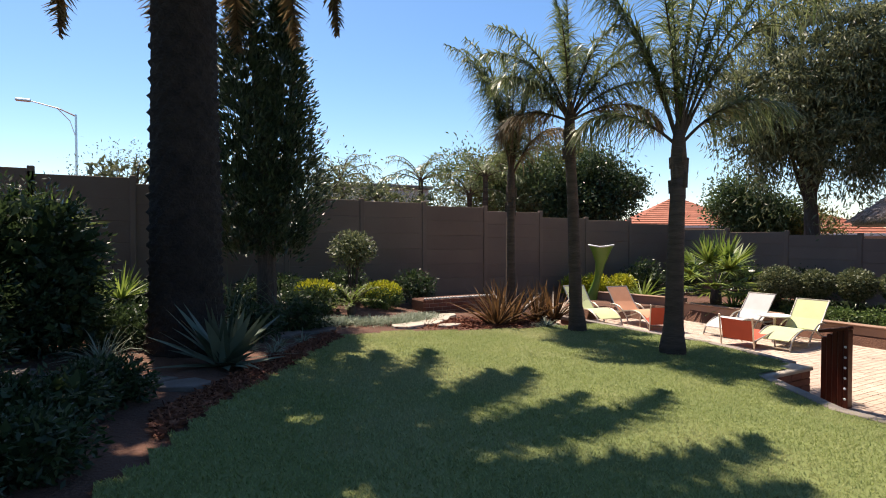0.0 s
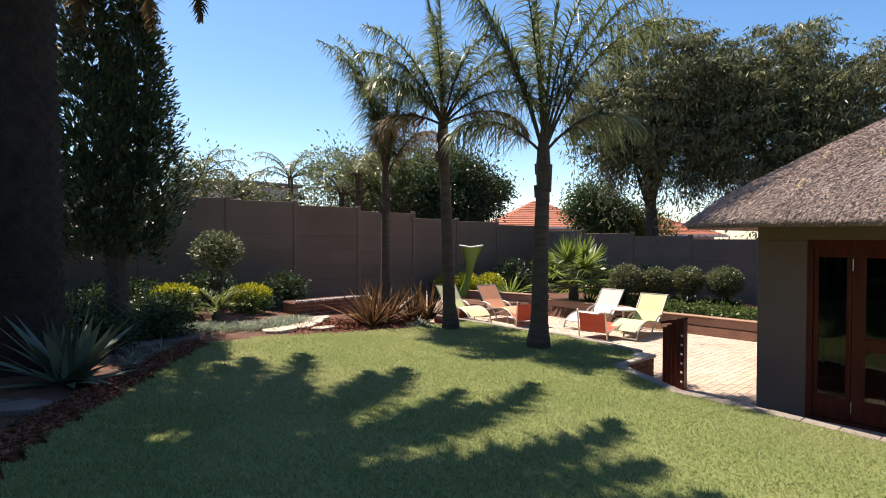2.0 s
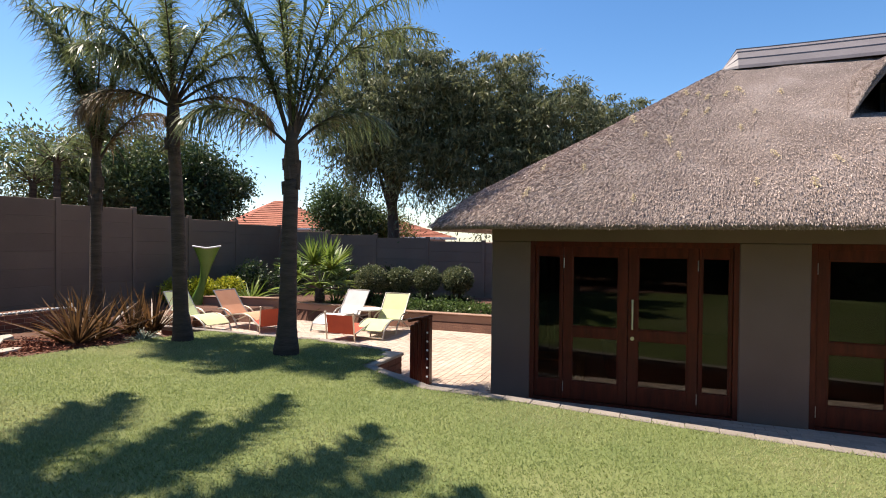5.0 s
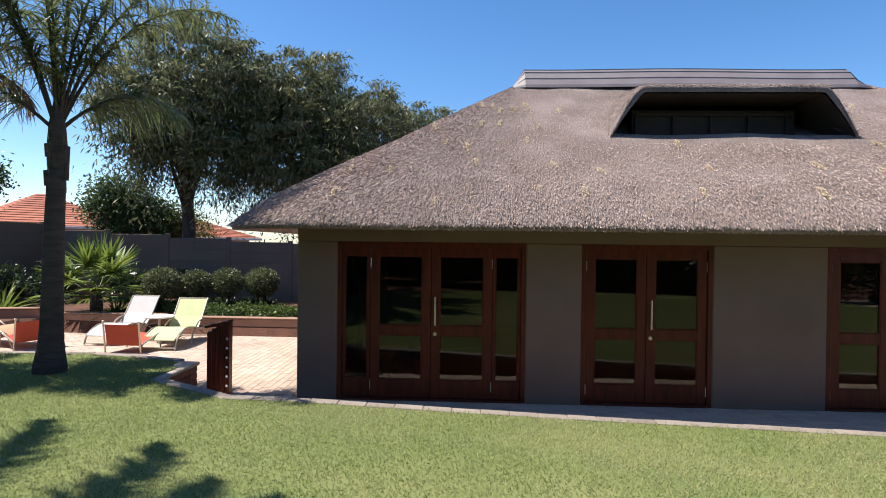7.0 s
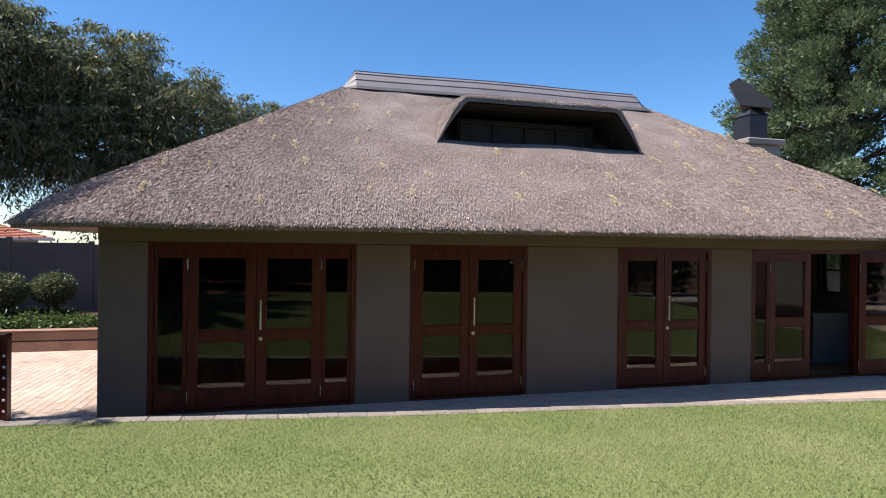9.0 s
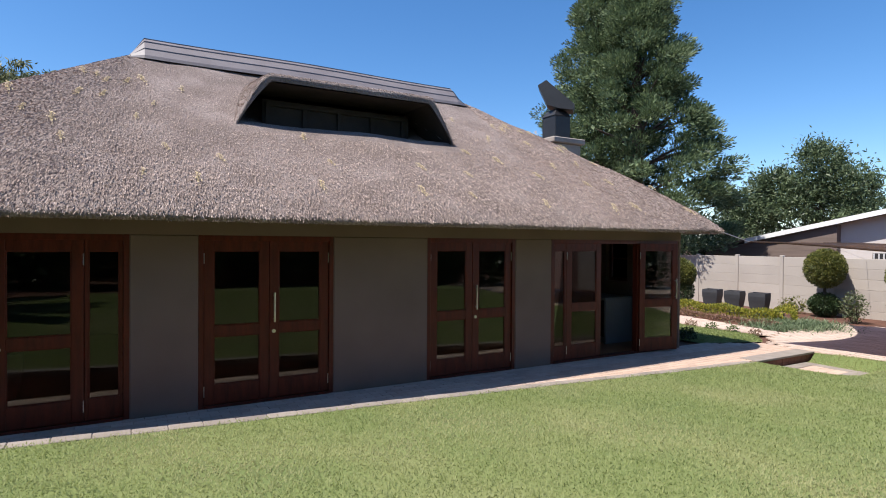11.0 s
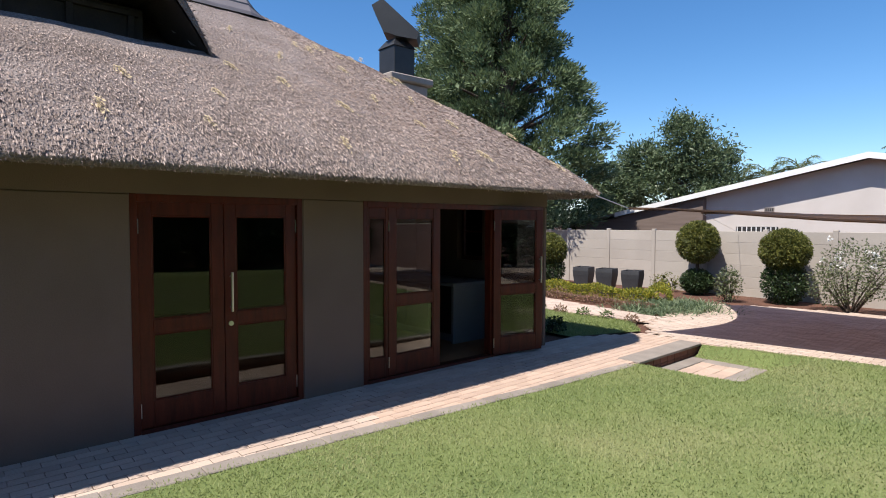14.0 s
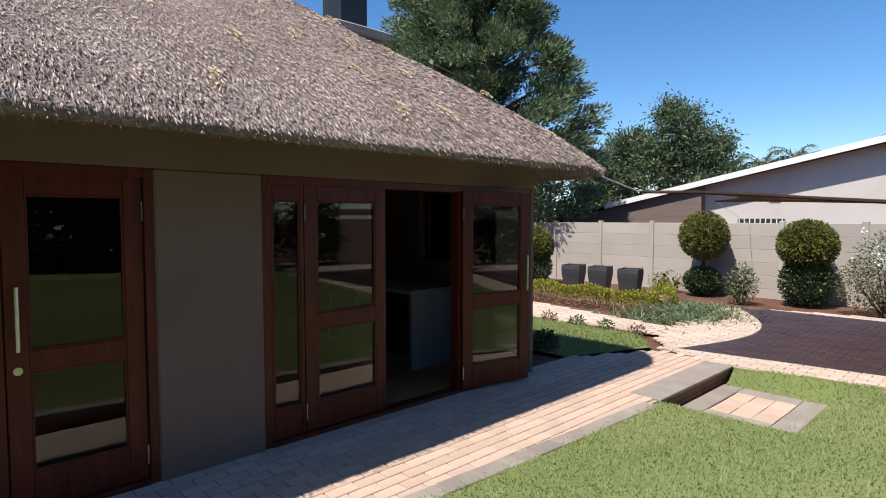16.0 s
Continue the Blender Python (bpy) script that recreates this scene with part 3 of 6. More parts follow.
GRASS = leaf_material("grass_blade", (0.195, 0.25, 0.075), (0.36, 0.395, 0.165), 0.65, through_light=0.5, patch=(0.45, 0.42, 0.225))
FLOWER = leaf_material("white_petal", (0.75, 0.72, 0.66), (0.85, 0.83, 0.8), 0.6)
PINK = leaf_material("pink_bedding_leaf", (0.16, 0.12, 0.06), (0.45, 0.26, 0.2), 0.6)


def trunk_mesh(path, radii, n=10, rough=0.0, ring=0.0):
    m = Mesh()
    pts, rr = [], []
    path = [Vector(p) for p in path]
    N = max(8, int(sum((b - a).length for a, b in zip(path, path[1:])) / 0.12))
    for i in range(N + 1):
        s = i / N * (len(path) - 1)
        k = min(int(s), len(path) - 2)
        f = s - k
        pts.append(path[k].lerp(path[k + 1], f))
        r = radii[k] + (radii[k + 1] - radii[k]) * f
        rr.append(r * (1 + rough * noise.noise((i * 0.7, r * 9, pts[0].x)) + (ring if i % 2 else 0)))
    return m.tube(pts, rr, n)


def tree(label, category, base, height, trunk_r, blobs, leaf, clumps=120, per=60, spread=0.35, size=0.12, width=0.05, droop=0.0, limbs=7, name="tree", bark=None, out=0.6, inner=0.35, fill=1.0):
    t = thing(name, label, category, pose(*base))
    b = Vector(base)
    top = Vector((0, 0, height))
    tm = trunk_mesh([(0, 0, -0.15), (0.08, 0.02, height * 0.3), (-0.04, 0.05, height * 0.65), top], [trunk_r * 1.3, trunk_r, trunk_r * 0.75, trunk_r * 0.5], 10, 0.12)
    part("trunk", tm, bark or BARK, t, smooth=True)
    loc = [(Vector(c) - b, r) for c, r in blobs]
    rnd = random.Random(int(base[0] * 31 + base[1] * 17))
    for i in range(limbs):
        c, r = loc[i % len(loc)]
        end = c + Vector((rnd.uniform(-.6, .6) * r[0], rnd.uniform(-.6, .6) * r[1], rnd.uniform(-.4, .5) * r[2]))
        st = top * rnd.uniform(0.5, 1.0)
        midp = st.lerp(end, 0.5) + Vector((rnd.uniform(-.2, .2), rnd.uniform(-.2, .2), 0.25))
        part("limb", trunk_mesh([st, midp, end], [trunk_r * 0.45, trunk_r * 0.3, trunk_r * 0.1], 7, 0.1), bark or BARK, t, smooth=True)
    part("crown", crown([(tuple(c), r) for c, r in loc], clumps, per, spread, size, width, droop, out, inner, fill), leaf, t)
    return t


def bush(label, category, base, blobs, leaf, n=2500, size=0.05, width=0.025, name="bush", stems=5, inner=0.5, group="", out=0.9, fill=1.0):
    """A shrub: stems and a skin of leaves; blobs are local."""
    t = thing(name, label, category, pose(*base), group)
    sm = Mesh()
    for i in range(stems):
        c, r = blobs[i % len(blobs)]
        a = 6.28 * i / stems
        sm.tube([(0.04 * math.cos(a), 0.04 * math.sin(a), -0.06), (c[0] * 0.5 + 0.1 * math.cos(a), c[1] * 0.5 + 0.1 * math.sin(a), c[2] * 0.5), (c[0] + 0.3 * r[0] * math.cos(a), c[1] + 0.3 * r[1] * math.sin(a), c[2])], [0.025, 0.018, 0.008], 6)
    part("stem_cluster", sm, BARK, t)
    sets = []
    vol = np.array([r[0] * r[1] * r[2] for _, r in blobs]) ** 0.66
    for (c, r), k in zip(blobs, np.maximum(60, n * vol / vol.sum()).astype(int)):
        P, d = shell_points(k, c, r, inner)
        P = P + RNG.normal(size=P.shape) * 0.04 * np.mean(r)
        sets.append(leaf_quads(P, d * out + RNG.normal(size=P.shape) * 0.6, size * RNG.uniform(0.6, 1.4, k), width * RNG.uniform(0.7, 1.3, k)))
        k = int(max(40, k // 4) * fill)
        P, d = shell_points(k, c, np.asarray(r) * 0.74, 0.0)
        sets.append(leaf_quads(P, RNG.normal(size=P.shape), np.mean(r) * 0.30 * RNG.uniform(0.6, 1.2, k), np.mean(r) * 0.17))
    part("leaves", joined(*sets), leaf, t)
    return t


def spiky(label, category, base, n, length, width, leaf, up=0.9, bend=0.25, name="spiky_plant", trunk=0.0, group=""):
    """A rosette of sword leaves, on a stem where trunk is given."""
    t = thing(name, label, category, pose(*base), group)
    if trunk:
        part("stem", trunk_mesh([(0, 0, -0.1), (0.03, 0, trunk)], [0.08, 0.06], 8, 0.15), BARK, t)
    az = RNG.uniform(0, 2 * np.pi, n)
    el = np.arcsin(np.clip(RNG.uniform(0.05, 1, n) ** (1 / (0.3 + up)), 0, 0.99))
    D = np.stack([np.cos(az) * np.cos(el), np.sin(az) * np.cos(el), np.sin(el)], 1)
    P = np.stack([np.cos(az) * 0.04, np.sin(az) * 0.04, np.full(n, trunk)], 1) + RNG.normal(size=(n, 3)) * 0.015
    part("leaves", blades(P, D, length * RNG.uniform(0.65, 1.1, n), width * RNG.uniform(0.8, 1.2, n), bend * RNG.uniform(0.4, 1.4, n), 4), leaf, t)
    return t


def frond(az, el, length, sag, leaflets=100, ll=0.55, lw=0.024, hang=0.55, bare=0.14, late=0.0, loose=0.24):
    """A feather palm frond from the origin: rachis and two rows of hanging leaflets. Returns V, F, material index."""
    h = np.array([math.cos(az), math.sin(az), 0.0])
    n = 14
    pts = []
    e = el
    p = np.zeros(3)
    step = length / n
    for i in range(n + 1):
        pts.append(p.copy())
        p = p + step * (h * math.cos(e) + np.array([0, 0, 1.0]) * math.sin(e))
        e -= sag / n * ((1 - late) * (0.5 + 1.2 * i / n) + late * 3.0 * (i / n) ** 2)
    pts = np.array(pts)
    side = np.array([-h[1], h[0], 0.0])
    m = Mesh().tube([tuple(q) for q in pts], [0.028 * (1 - 0.85 * i / n) for i in range(n + 1)], 5, caps=False)
    RV, RF = np.array(m.v), np.array(m.f)
    t = np.linspace(bare, 0.99, leaflets)
    idx = t * n
    k = np.minimum(idx.astype(int), n - 1)
    f = (idx - k)[:, None]
    base = pts[k] * (1 - f) + pts[k + 1] * f
    tan = unit(pts[k + 1] - pts[k])
    env = (np.sin(np.pi * np.clip(t * 0.86 + 0.12, 0, 1)) ** 0.6)[:, None]
    sets = [(RV, RF)]
    for sgn in (-1, 1):
        jit = RNG.normal(size=(leaflets, 3)) * loose
        D = unit(side * sgn * 0.8 + tan * 0.62 + np.array([0, 0, 0.15 - 0.5 * hang]) + jit)
        sets.append(blades(base, D, (ll * env * RNG.uniform(0.75, 1.15, (leaflets, 1))).ravel(), lw, hang, 3))
    V, F = joined(*sets)
    mi = np.zeros(len(F), dtype=np.int32)
    mi[: len(RF)] = 1
    return V, F, mi


def add_frond(parent, at, spec, leaf, **kw):
    V, F, mi = frond(*spec, **kw)
    ob = part("frond", (V, F), [leaf, PALM_BARK], parent, at=at)
    ob.data.polygons.foreach_set("material_index", mi)
    return ob


def queen_palm(base, lean, height, r, fronds, label, length=2.5, **kw):
    p = thing("palm_tree", label, "palm tree", pose(*base), group="slender palms on the lawn's edge")
    tx, ty = lean
    part("trunk", trunk_mesh([(0, 0, -0.2), (0, 0, 0.12), (tx * 0.2, ty * 0.2, 0.5), (tx * 0.6, ty * 0.6, height * 0.6), (tx, ty, height - 0.55)], [r * 1.75, r * 1.5, r * 1.08, r * 0.92, r * 0.85], 16, 0.05, 0.025), PALM_BARK, p, "grey-brown ringed trunk", smooth=True)
    part("crownshaft", trunk_mesh([(tx, ty, height - 0.6), (tx, ty, height - 0.35), (tx, ty, height + 0.05), (tx, ty, height + 0.4)], [r * 0.84, r * 0.98, r * 0.75, r * 0.2], 12, 0.04), PALM_BARK, p, "stubs of cut leaf bases", smooth=True)
    for k in range(9):
        a = k * 2.4
        zb = height - 0.85 + 0.075 * k
        part("leaf_base", Mesh().tube([(tx + r * 0.72 * math.cos(a), ty + r * 0.72 * math.sin(a), zb), (tx + r * 1.0 * math.cos(a), ty + r * 1.0 * math.sin(a), zb + 0.16 + 0.03 * (k % 3))], [0.055, 0.03], 6), PALM_BARK, p)
    for spec in fronds:
        az, el, ln, sag = spec[:4]
        dry = len(spec) > 4
        add_frond(p, pose(tx, ty, height - 0.1), (radians(az), radians(el), ln, radians(sag)), LEAF_PALM_DRY if dry else LEAF_PALM, **(dict(kw, ll=0.34, hang=0.12, loose=0.16, bare=0.1) if el >= 86 else kw))
    return p


# ---- boundary walls ----
def precast_wall(name, posts, tops, base, mat, label, along="x", at=0.0, rows=6, face=-1):
    """Posts with stacked concrete planks between them."""
    w = thing(name, label, "wall", kind="structure")
    for i, (a, b) in enumerate(zip(posts, posts[1:])):
        top = tops[i]
        hgt = (top - base) / rows
        for k in range(rows):
            z0, z1 = base + k * hgt, base + (k + 1) * hgt
            off = 0.004 * ((i * 3 + k) % 3)
            bx = (a + 0.05, b - 0.05, at - 0.025 - off, at + 0.025, z0, z1) if along == "x" else (at - 0.025 - off, at + 0.025, a + 0.05, b - 0.05, z0, z1)
            part("plank", Mesh().box(*bx, 0.007), mat, w)
    for i, a in enumerate(posts):
        top = max(tops[max(0, i - 1)], tops[min(i, len(tops) - 1)]) + 0.05
        bx = (a - 0.06, a + 0.06, at - 0.06, at + 0.06, base, top) if along == "x" else (at - 0.06, at + 0.06, a - 0.06, a + 0.06, base, top)
        part("post", Mesh().box(*bx, 0.012), mat, w)
    return w


NY = 13.6
NPOSTS = [-1.5, 0.24, 1.7, 3.45, 5.36, 7.15, 9.14, 11.18, 13.07, 15.05, 17.3]
NTOPS = [3.38, 3.26, 3.2, 3.08, 3.06, 2.99, 2.89, 2.74, 2.69, 2.60]
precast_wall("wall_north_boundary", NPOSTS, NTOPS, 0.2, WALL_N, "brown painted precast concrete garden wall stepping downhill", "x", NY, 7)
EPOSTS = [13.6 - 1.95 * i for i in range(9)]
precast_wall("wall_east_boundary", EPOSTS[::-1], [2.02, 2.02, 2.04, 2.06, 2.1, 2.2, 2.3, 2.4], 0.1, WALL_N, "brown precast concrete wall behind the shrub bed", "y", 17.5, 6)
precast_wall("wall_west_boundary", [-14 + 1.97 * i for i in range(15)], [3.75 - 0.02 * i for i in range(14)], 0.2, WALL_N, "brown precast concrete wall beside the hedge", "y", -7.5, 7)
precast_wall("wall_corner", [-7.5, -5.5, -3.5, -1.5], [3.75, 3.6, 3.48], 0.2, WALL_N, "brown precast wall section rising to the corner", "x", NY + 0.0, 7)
SX = [7.72 + 1.545 * (i - 8) for i in range(17)]
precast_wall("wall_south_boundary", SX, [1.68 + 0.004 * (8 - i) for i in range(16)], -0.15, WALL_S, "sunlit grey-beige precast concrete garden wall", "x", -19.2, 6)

# ---- palms on the lawn ----
PLUME = dict(leaflets=120, lw=0.022, loose=0.36)
queen_palm((7.08, 5.56, hill(7.08, 5.56)), (0.10, 0.0), 3.15, 0.122, [
    (128, 74, 3.5, 42), (142, 76, 3.3, 50), (90, 88, 3.3, 10), (-60, 87, 3.0, 12), (-52, 74, 3.7, 80), (-40, 69, 3.5, 90), (-66, 79, 3.2, 62), (128, 46, 1.8, 118), (-52, 50, 1.7, 112),
    (40, 80, 3.0, 45), (200, 80, 3.0, 50), (-110, 78, 2.8, 60)],
    "tall slender palm with a ringed trunk and arching fronds", ll=0.72, bare=0.24, late=0.4, **PLUME)
queen_palm((7.25, 7.75, hill(7.25, 7.75)), (-0.16, 0.05), 3.9, 0.108, [
    (90, 89, 2.7, 6), (100, 86, 2.5, 14), (-43, 46, 2.2, 118), (-52, 60, 2.2, 88), (-30, 68, 2.3, 70), (137, 66, 2.3, 84), (152, 72, 2.4, 70), (120, 58, 2.1, 95), (220, 72, 2.2, 75), (-100, 68, 2.1, 85), (40, 74, 2.3, 65), (175, 50, 1.9, 108),
    (-43, 28, 1.8, 105, 1), (140, 26, 1.5, 110, 1)],
    "tall slender palm with long drooping leaflets", ll=0.62, bare=0.2, late=0.3, **PLUME)
queen_palm((7.0, 9.45, hill(7.0, 9.45)), (0.0, 0.0), 3.0, 0.095, [
    (143, 82, 3.3, 78), (160, 85, 3.1, 60), (122, 83, 3.2, 64), (175, 81, 2.7, 70), (-37, 84, 2.9, 50), (-60, 82, 2.6, 60), (60, 84, 2.9, 45), (240, 82, 2.7, 60), (90, 88, 2.7, 20), (20, 74, 2.2, 100), (200, 77, 2.4, 86), (-20, 66, 1.8, 118, 1)],
    "slender palm with dense upright fronds", ll=0.62, bare=0.2, late=0.75, **PLUME)

# ---- old palm with a thick trunk ----
BPX, BPY = 0.75, 8.1
big = thing("thick_palm_tree", "old thick-trunked palm with dark scarred bark, fronds overhead", "palm tree", pose(BPX, BPY, hill(BPX, BPY)))
rows_t = []
for i in range(220):
    z = -0.2 + i * 0.036
    r0 = 0.385 + 0.10 * math.exp(-max(0, z) * 2.2) + 0.02 * math.sin(z * 1.1)
    row = []
    for k in range(44):
        a = 2 * math.pi * k / 44
        u = (a / (2 * math.pi) * 14 + (z / 0.21)) % 1.0
        v = (a / (2 * math.pi) * 14 - (z / 0.21)) % 1.0
        stub = min(u, 1 - u) * min(v, 1 - v) * 4
        r = r0 + 0.075 * stub + 0.012 * noise.noise((3 * math.cos(a) * 2, 3 * math.sin(a) * 2, z * 6))
        row.append((r * math.cos(a), r * math.sin(a), z))
    rows_t.append(row)
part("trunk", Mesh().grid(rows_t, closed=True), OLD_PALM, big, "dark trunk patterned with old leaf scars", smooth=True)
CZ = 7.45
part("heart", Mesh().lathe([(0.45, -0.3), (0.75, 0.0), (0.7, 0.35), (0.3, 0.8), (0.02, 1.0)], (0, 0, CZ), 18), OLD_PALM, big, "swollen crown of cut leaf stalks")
k = 0
for ring, (el, ln, sag, cnt) in enumerate([(72, 3.3, 70, 7), (52, 3.4, 90, 9), (24, 4.1, 88, 17), (2, 3.3, 78, 11), (-34, 3.4, 62, 11)]):
    for i in range(cnt):
        az = 360 * i / cnt + (0 if ring == 2 else ring * 17 + RNG.uniform(-6, 6))
        add_frond(big, pose(0.5 * math.cos(radians(az)), 0.5 * math.sin(radians(az)), CZ + 0.3 - 0.12 * ring), (radians(az), radians(el + RNG.uniform(-4, 4)), ln * RNG.uniform(0.92, 1.06), radians(sag)),
                  LEAF_PALM if ring < 4 else LEAF_PALM_DRY, leaflets=130, ll=0.46, lw=0.06, hang=0.10)

# ---- planting bed beside the lawn ----
def gz(x, y):
    return hill(x, y) - 0.02


conifer = thing("conifer_tree", "tall dark green conifer with two pointed leaders", "tree", pose(2.35, 10.7, gz(2.35, 10.7)))
part("trunk", trunk_mesh([(0, 0, -0.1), (0, 0, 3.0), (-0.3, 0, 5.6)], [0.2, 0.14, 0.03], 10, 0.1), BARK, conifer)
part("leader", trunk_mesh([(0, 0, 1.2), (0.45, 0.05, 3.2), (0.55, 0, 5.3)], [0.13, 0.09, 0.03], 8, 0.1), BARK, conifer)
sets = []
for cx, h, rr in ((-0.40, 6.3, 0.74), (0.30, 6.1, 0.66)):
    for z in np.arange(1.25, h, 0.16):
        f = (z - 1.1) / (h - 1.1)
        r = rr * (1 - max(0, f - 0.25) / 0.75) ** 0.8 * min(1, f * 3 + 0.3) + 0.06
        k = int(20 + 62 * r)
        a = RNG.uniform(0, 2 * np.pi, k)
        rad = r * RNG.uniform(0.5, 1.2, k) * (1 + 0.22 * np.sin(3 * a + z * 4.1) * np.sin(z * 5.3 + cx * 9))
        P = np.stack([cx + rad * np.cos(a), rad * np.sin(a), z + RNG.normal(size=k) * 0.09], 1)
        D = np.stack([np.cos(a), np.sin(a), np.full(k, 0.9)], 1)
        Q = P.repeat(9, 0) + RNG.normal(size=(k * 9, 3)) * 0.06
        sets.append(leaf_quads(Q, D.repeat(9, 0) + RNG.normal(size=(k * 9, 3)) * 0.4, 0.11 * RNG.uniform(0.6, 1.4, k * 9), 0.034))
        P2 = np.stack([cx + 0.5 * rad * np.cos(a), 0.5 * rad * np.sin(a), z + RNG.normal(size=k) * 0.09], 1)[::6]
        sets.append(leaf_quads(P2, RNG.normal(size=P2.shape) + np.array([0, 0, 1.0]), 0.35, 0.2))
part("foliage", joined(*sets), LEAF_CONIFER, conifer)

bush("dense dark green hedge shrub in deep shade", "shrub", (-1.05, 8.6, gz(-1, 8.6)), [((0, 0, 1.05), (1.0, 0.8, 1.12)), ((-0.9, -0.3, 1.0), (0.9, 0.8, 1.15)), ((0.35, -0.4, 0.5), (0.6, 0.6, 0.6)), ((-0.6, -0.9, 0.6), (0.8, 0.6, 0.7))], LEAF_DARK, 15000, 0.075, 0.03)
bush("dark leafy hedge shrub against the side wall", "shrub", (-3.0, 8.4, gz(-3.0, 8.4)), [((0, 0, 1.2), (1.3, 1.3, 1.3))], LEAF_DARK, 5000, 0.08, 0.035)
bush("dark leafy shrub at the shady end of the bed", "shrub", (-1.6, 6.0, gz(-1.6, 6.0)), [((0, 0, 0.4), (0.8, 0.7, 0.55))], LEAF_DARK, 4000, 0.07, 0.03)
for x, y, w in ((-1.6, 4.6, 1.0), (-0.75, 5.2, 0.75), (-1.3, 3.4, 0.8), (-0.15, 5.75, 0.45), (-2.3, 3.6, 0.9), (-0.6, 4.2, 0.5)):
    bush("low dark ground-hugging shrub at the shady lawn edge", "shrub", (x, y, gz(x, y)), [((0, 0, 0.16), (w, w * 0.75, 0.26))], LEAF_DARK, int(3600 * w), 0.06, 0.025, group="low dark shrubs at the lawn edge")
for x, y, w in ((0.0, 8.6, 0.6), (1.6, 8.7, 0.6), (0.3, 9.4, 0.8), (1.5, 10.6, 0.8), (3.2, 11.0, 0.7), (2.6, 9.3, 0.5), (-0.2, 11.3, 0.9), (-1.2, 9.6, 0.9), (1.0, 12.3, 0.9), (2.9, 12.6, 0.9)):
    bush("dark leafy underplanting in the bed", "shrub", (x, y, gz(x, y)), [((0, 0, 0.22), (w, w * 0.75, 0.34))], LEAF_DARK, int(2400 * w), 0.07, 0.03, group="dark underplanting in the bed")
spiky("yucca with a rosette of pale green sword leaves", "yucca", (-0.95, 11.4, gz(-.9, 11.4)), 110, 0.85, 0.045, LEAF_FAN, 0.8, 0.12, "yucca", trunk=1.45)
spiky("young yucca with bright leaves beside the thick palm", "yucca", (0.0, 9.6, gz(0, 9.6)), 60, 0.6, 0.04, LEAF_FAN, 0.9, 0.15, "yucca", trunk=0.55)
spiky("pale striped grass clump beside the thick palm", "grass clump", (-0.2, 7.5, gz(-.2, 7.5)), 170, 0.75, 0.016, LEAF_SILVER, 0.8, 0.6, "grass_clump")
spiky("grey-green agave with broad stiff leaves", "agave", (1.05, 7.05, gz(1.05, 7.05)), 54, 0.92, 0.15, LEAF_AGAVE, 1.3, 0.1, "agave")
spiky("arching pale grass clump in front of the wall", "grass clump", (1.55, 9.9, gz(1.5, 9.9)), 60, 1.5, 0.02, LEAF_GREY, 1.6, 0.5, "grass_clump", trunk=0.15)
spiky("arching pale grass clump under the conifer", "grass clump", (2.45, 9.75, gz(2.4, 9.7)), 80, 1.3, 0.02, LEAF_GREY, 1.6, 0.55, "grass_clump", trunk=0.15)
for x, y in ((1.75, 7.6), (1.5, 7.9), (1.95, 8.1), (2.35, 8.35)):
    spiky("small tuft of striped grass in the red mulch", "grass tuft", (x, y, gz(x, y)), 60, 0.28, 0.012, LEAF_SILVER, 0.7, 0.5, "grass_tuft", group="tufts along the bed")
bush("round clipped standard shrub with glossy leaves", "shrub", (4.45, 11.8, gz(4.4, 11.8)), [((0, 0, 1.25), (0.52, 0.5, 0.40))], LEAF_GREY, 1500, 0.07, 0.035)
bush("dark rounded shrub below the standard", "shrub", (4.4, 12.3, gz(4.4, 12.3)), [((0, 0, 0.35), (0.7, 0.5, 0.45)), ((1.8, 0, 0.3), (0.6, 0.5, 0.42)), ((-1.5, 0, 0.3), (0.8, 0.5, 0.4))], LEAF_DARK, 4200, 0.06, 0.03)
for x, y in ((3.45, 11.3), (5.1, 11.7)):
    t = bush("yellow-topped shrub with green lower leaves", "shrub", (x, y, gz(x, y)), [((0, 0, 0.22), (0.50, 0.45, 0.24))], LEAF_MID, 1300, 0.07, 0.03, group="yellow shrubs")
    P, d = shell_points(900, (0, 0, 0.40), (0.42, 0.38, 0.20), 0.5)
    part("yellow_foliage", leaf_quads(P, d + np.array([0, 0, 0.6]) + RNG.normal(size=P.shape) * 0.4, 0.075, 0.035), LEAF_LIME, t, "bright yellow young leaves")


def cycad(base, n=26, length=0.75):
    t = thing("cycad", "low cycad with feathery green fronds", "cycad", pose(*base))
    part("stem", trunk_mesh([(0, 0, -0.05), (0, 0, 0.22)], [0.09, 0.08], 9, 0.2), BARK, t)
    for i in range(n):
        add_frond(t, pose(0, 0, 0.2), (i * 2.4, radians(RNG.uniform(15, 70)), length * RNG.uniform(0.8, 1.1), radians(50)), LEAF_FAN, leaflets=26, ll=0.16, lw=0.014, hang=0.05)
    return t


cycad((4.0, 10.7, gz(4.0, 10.7)), 16, 0.65)
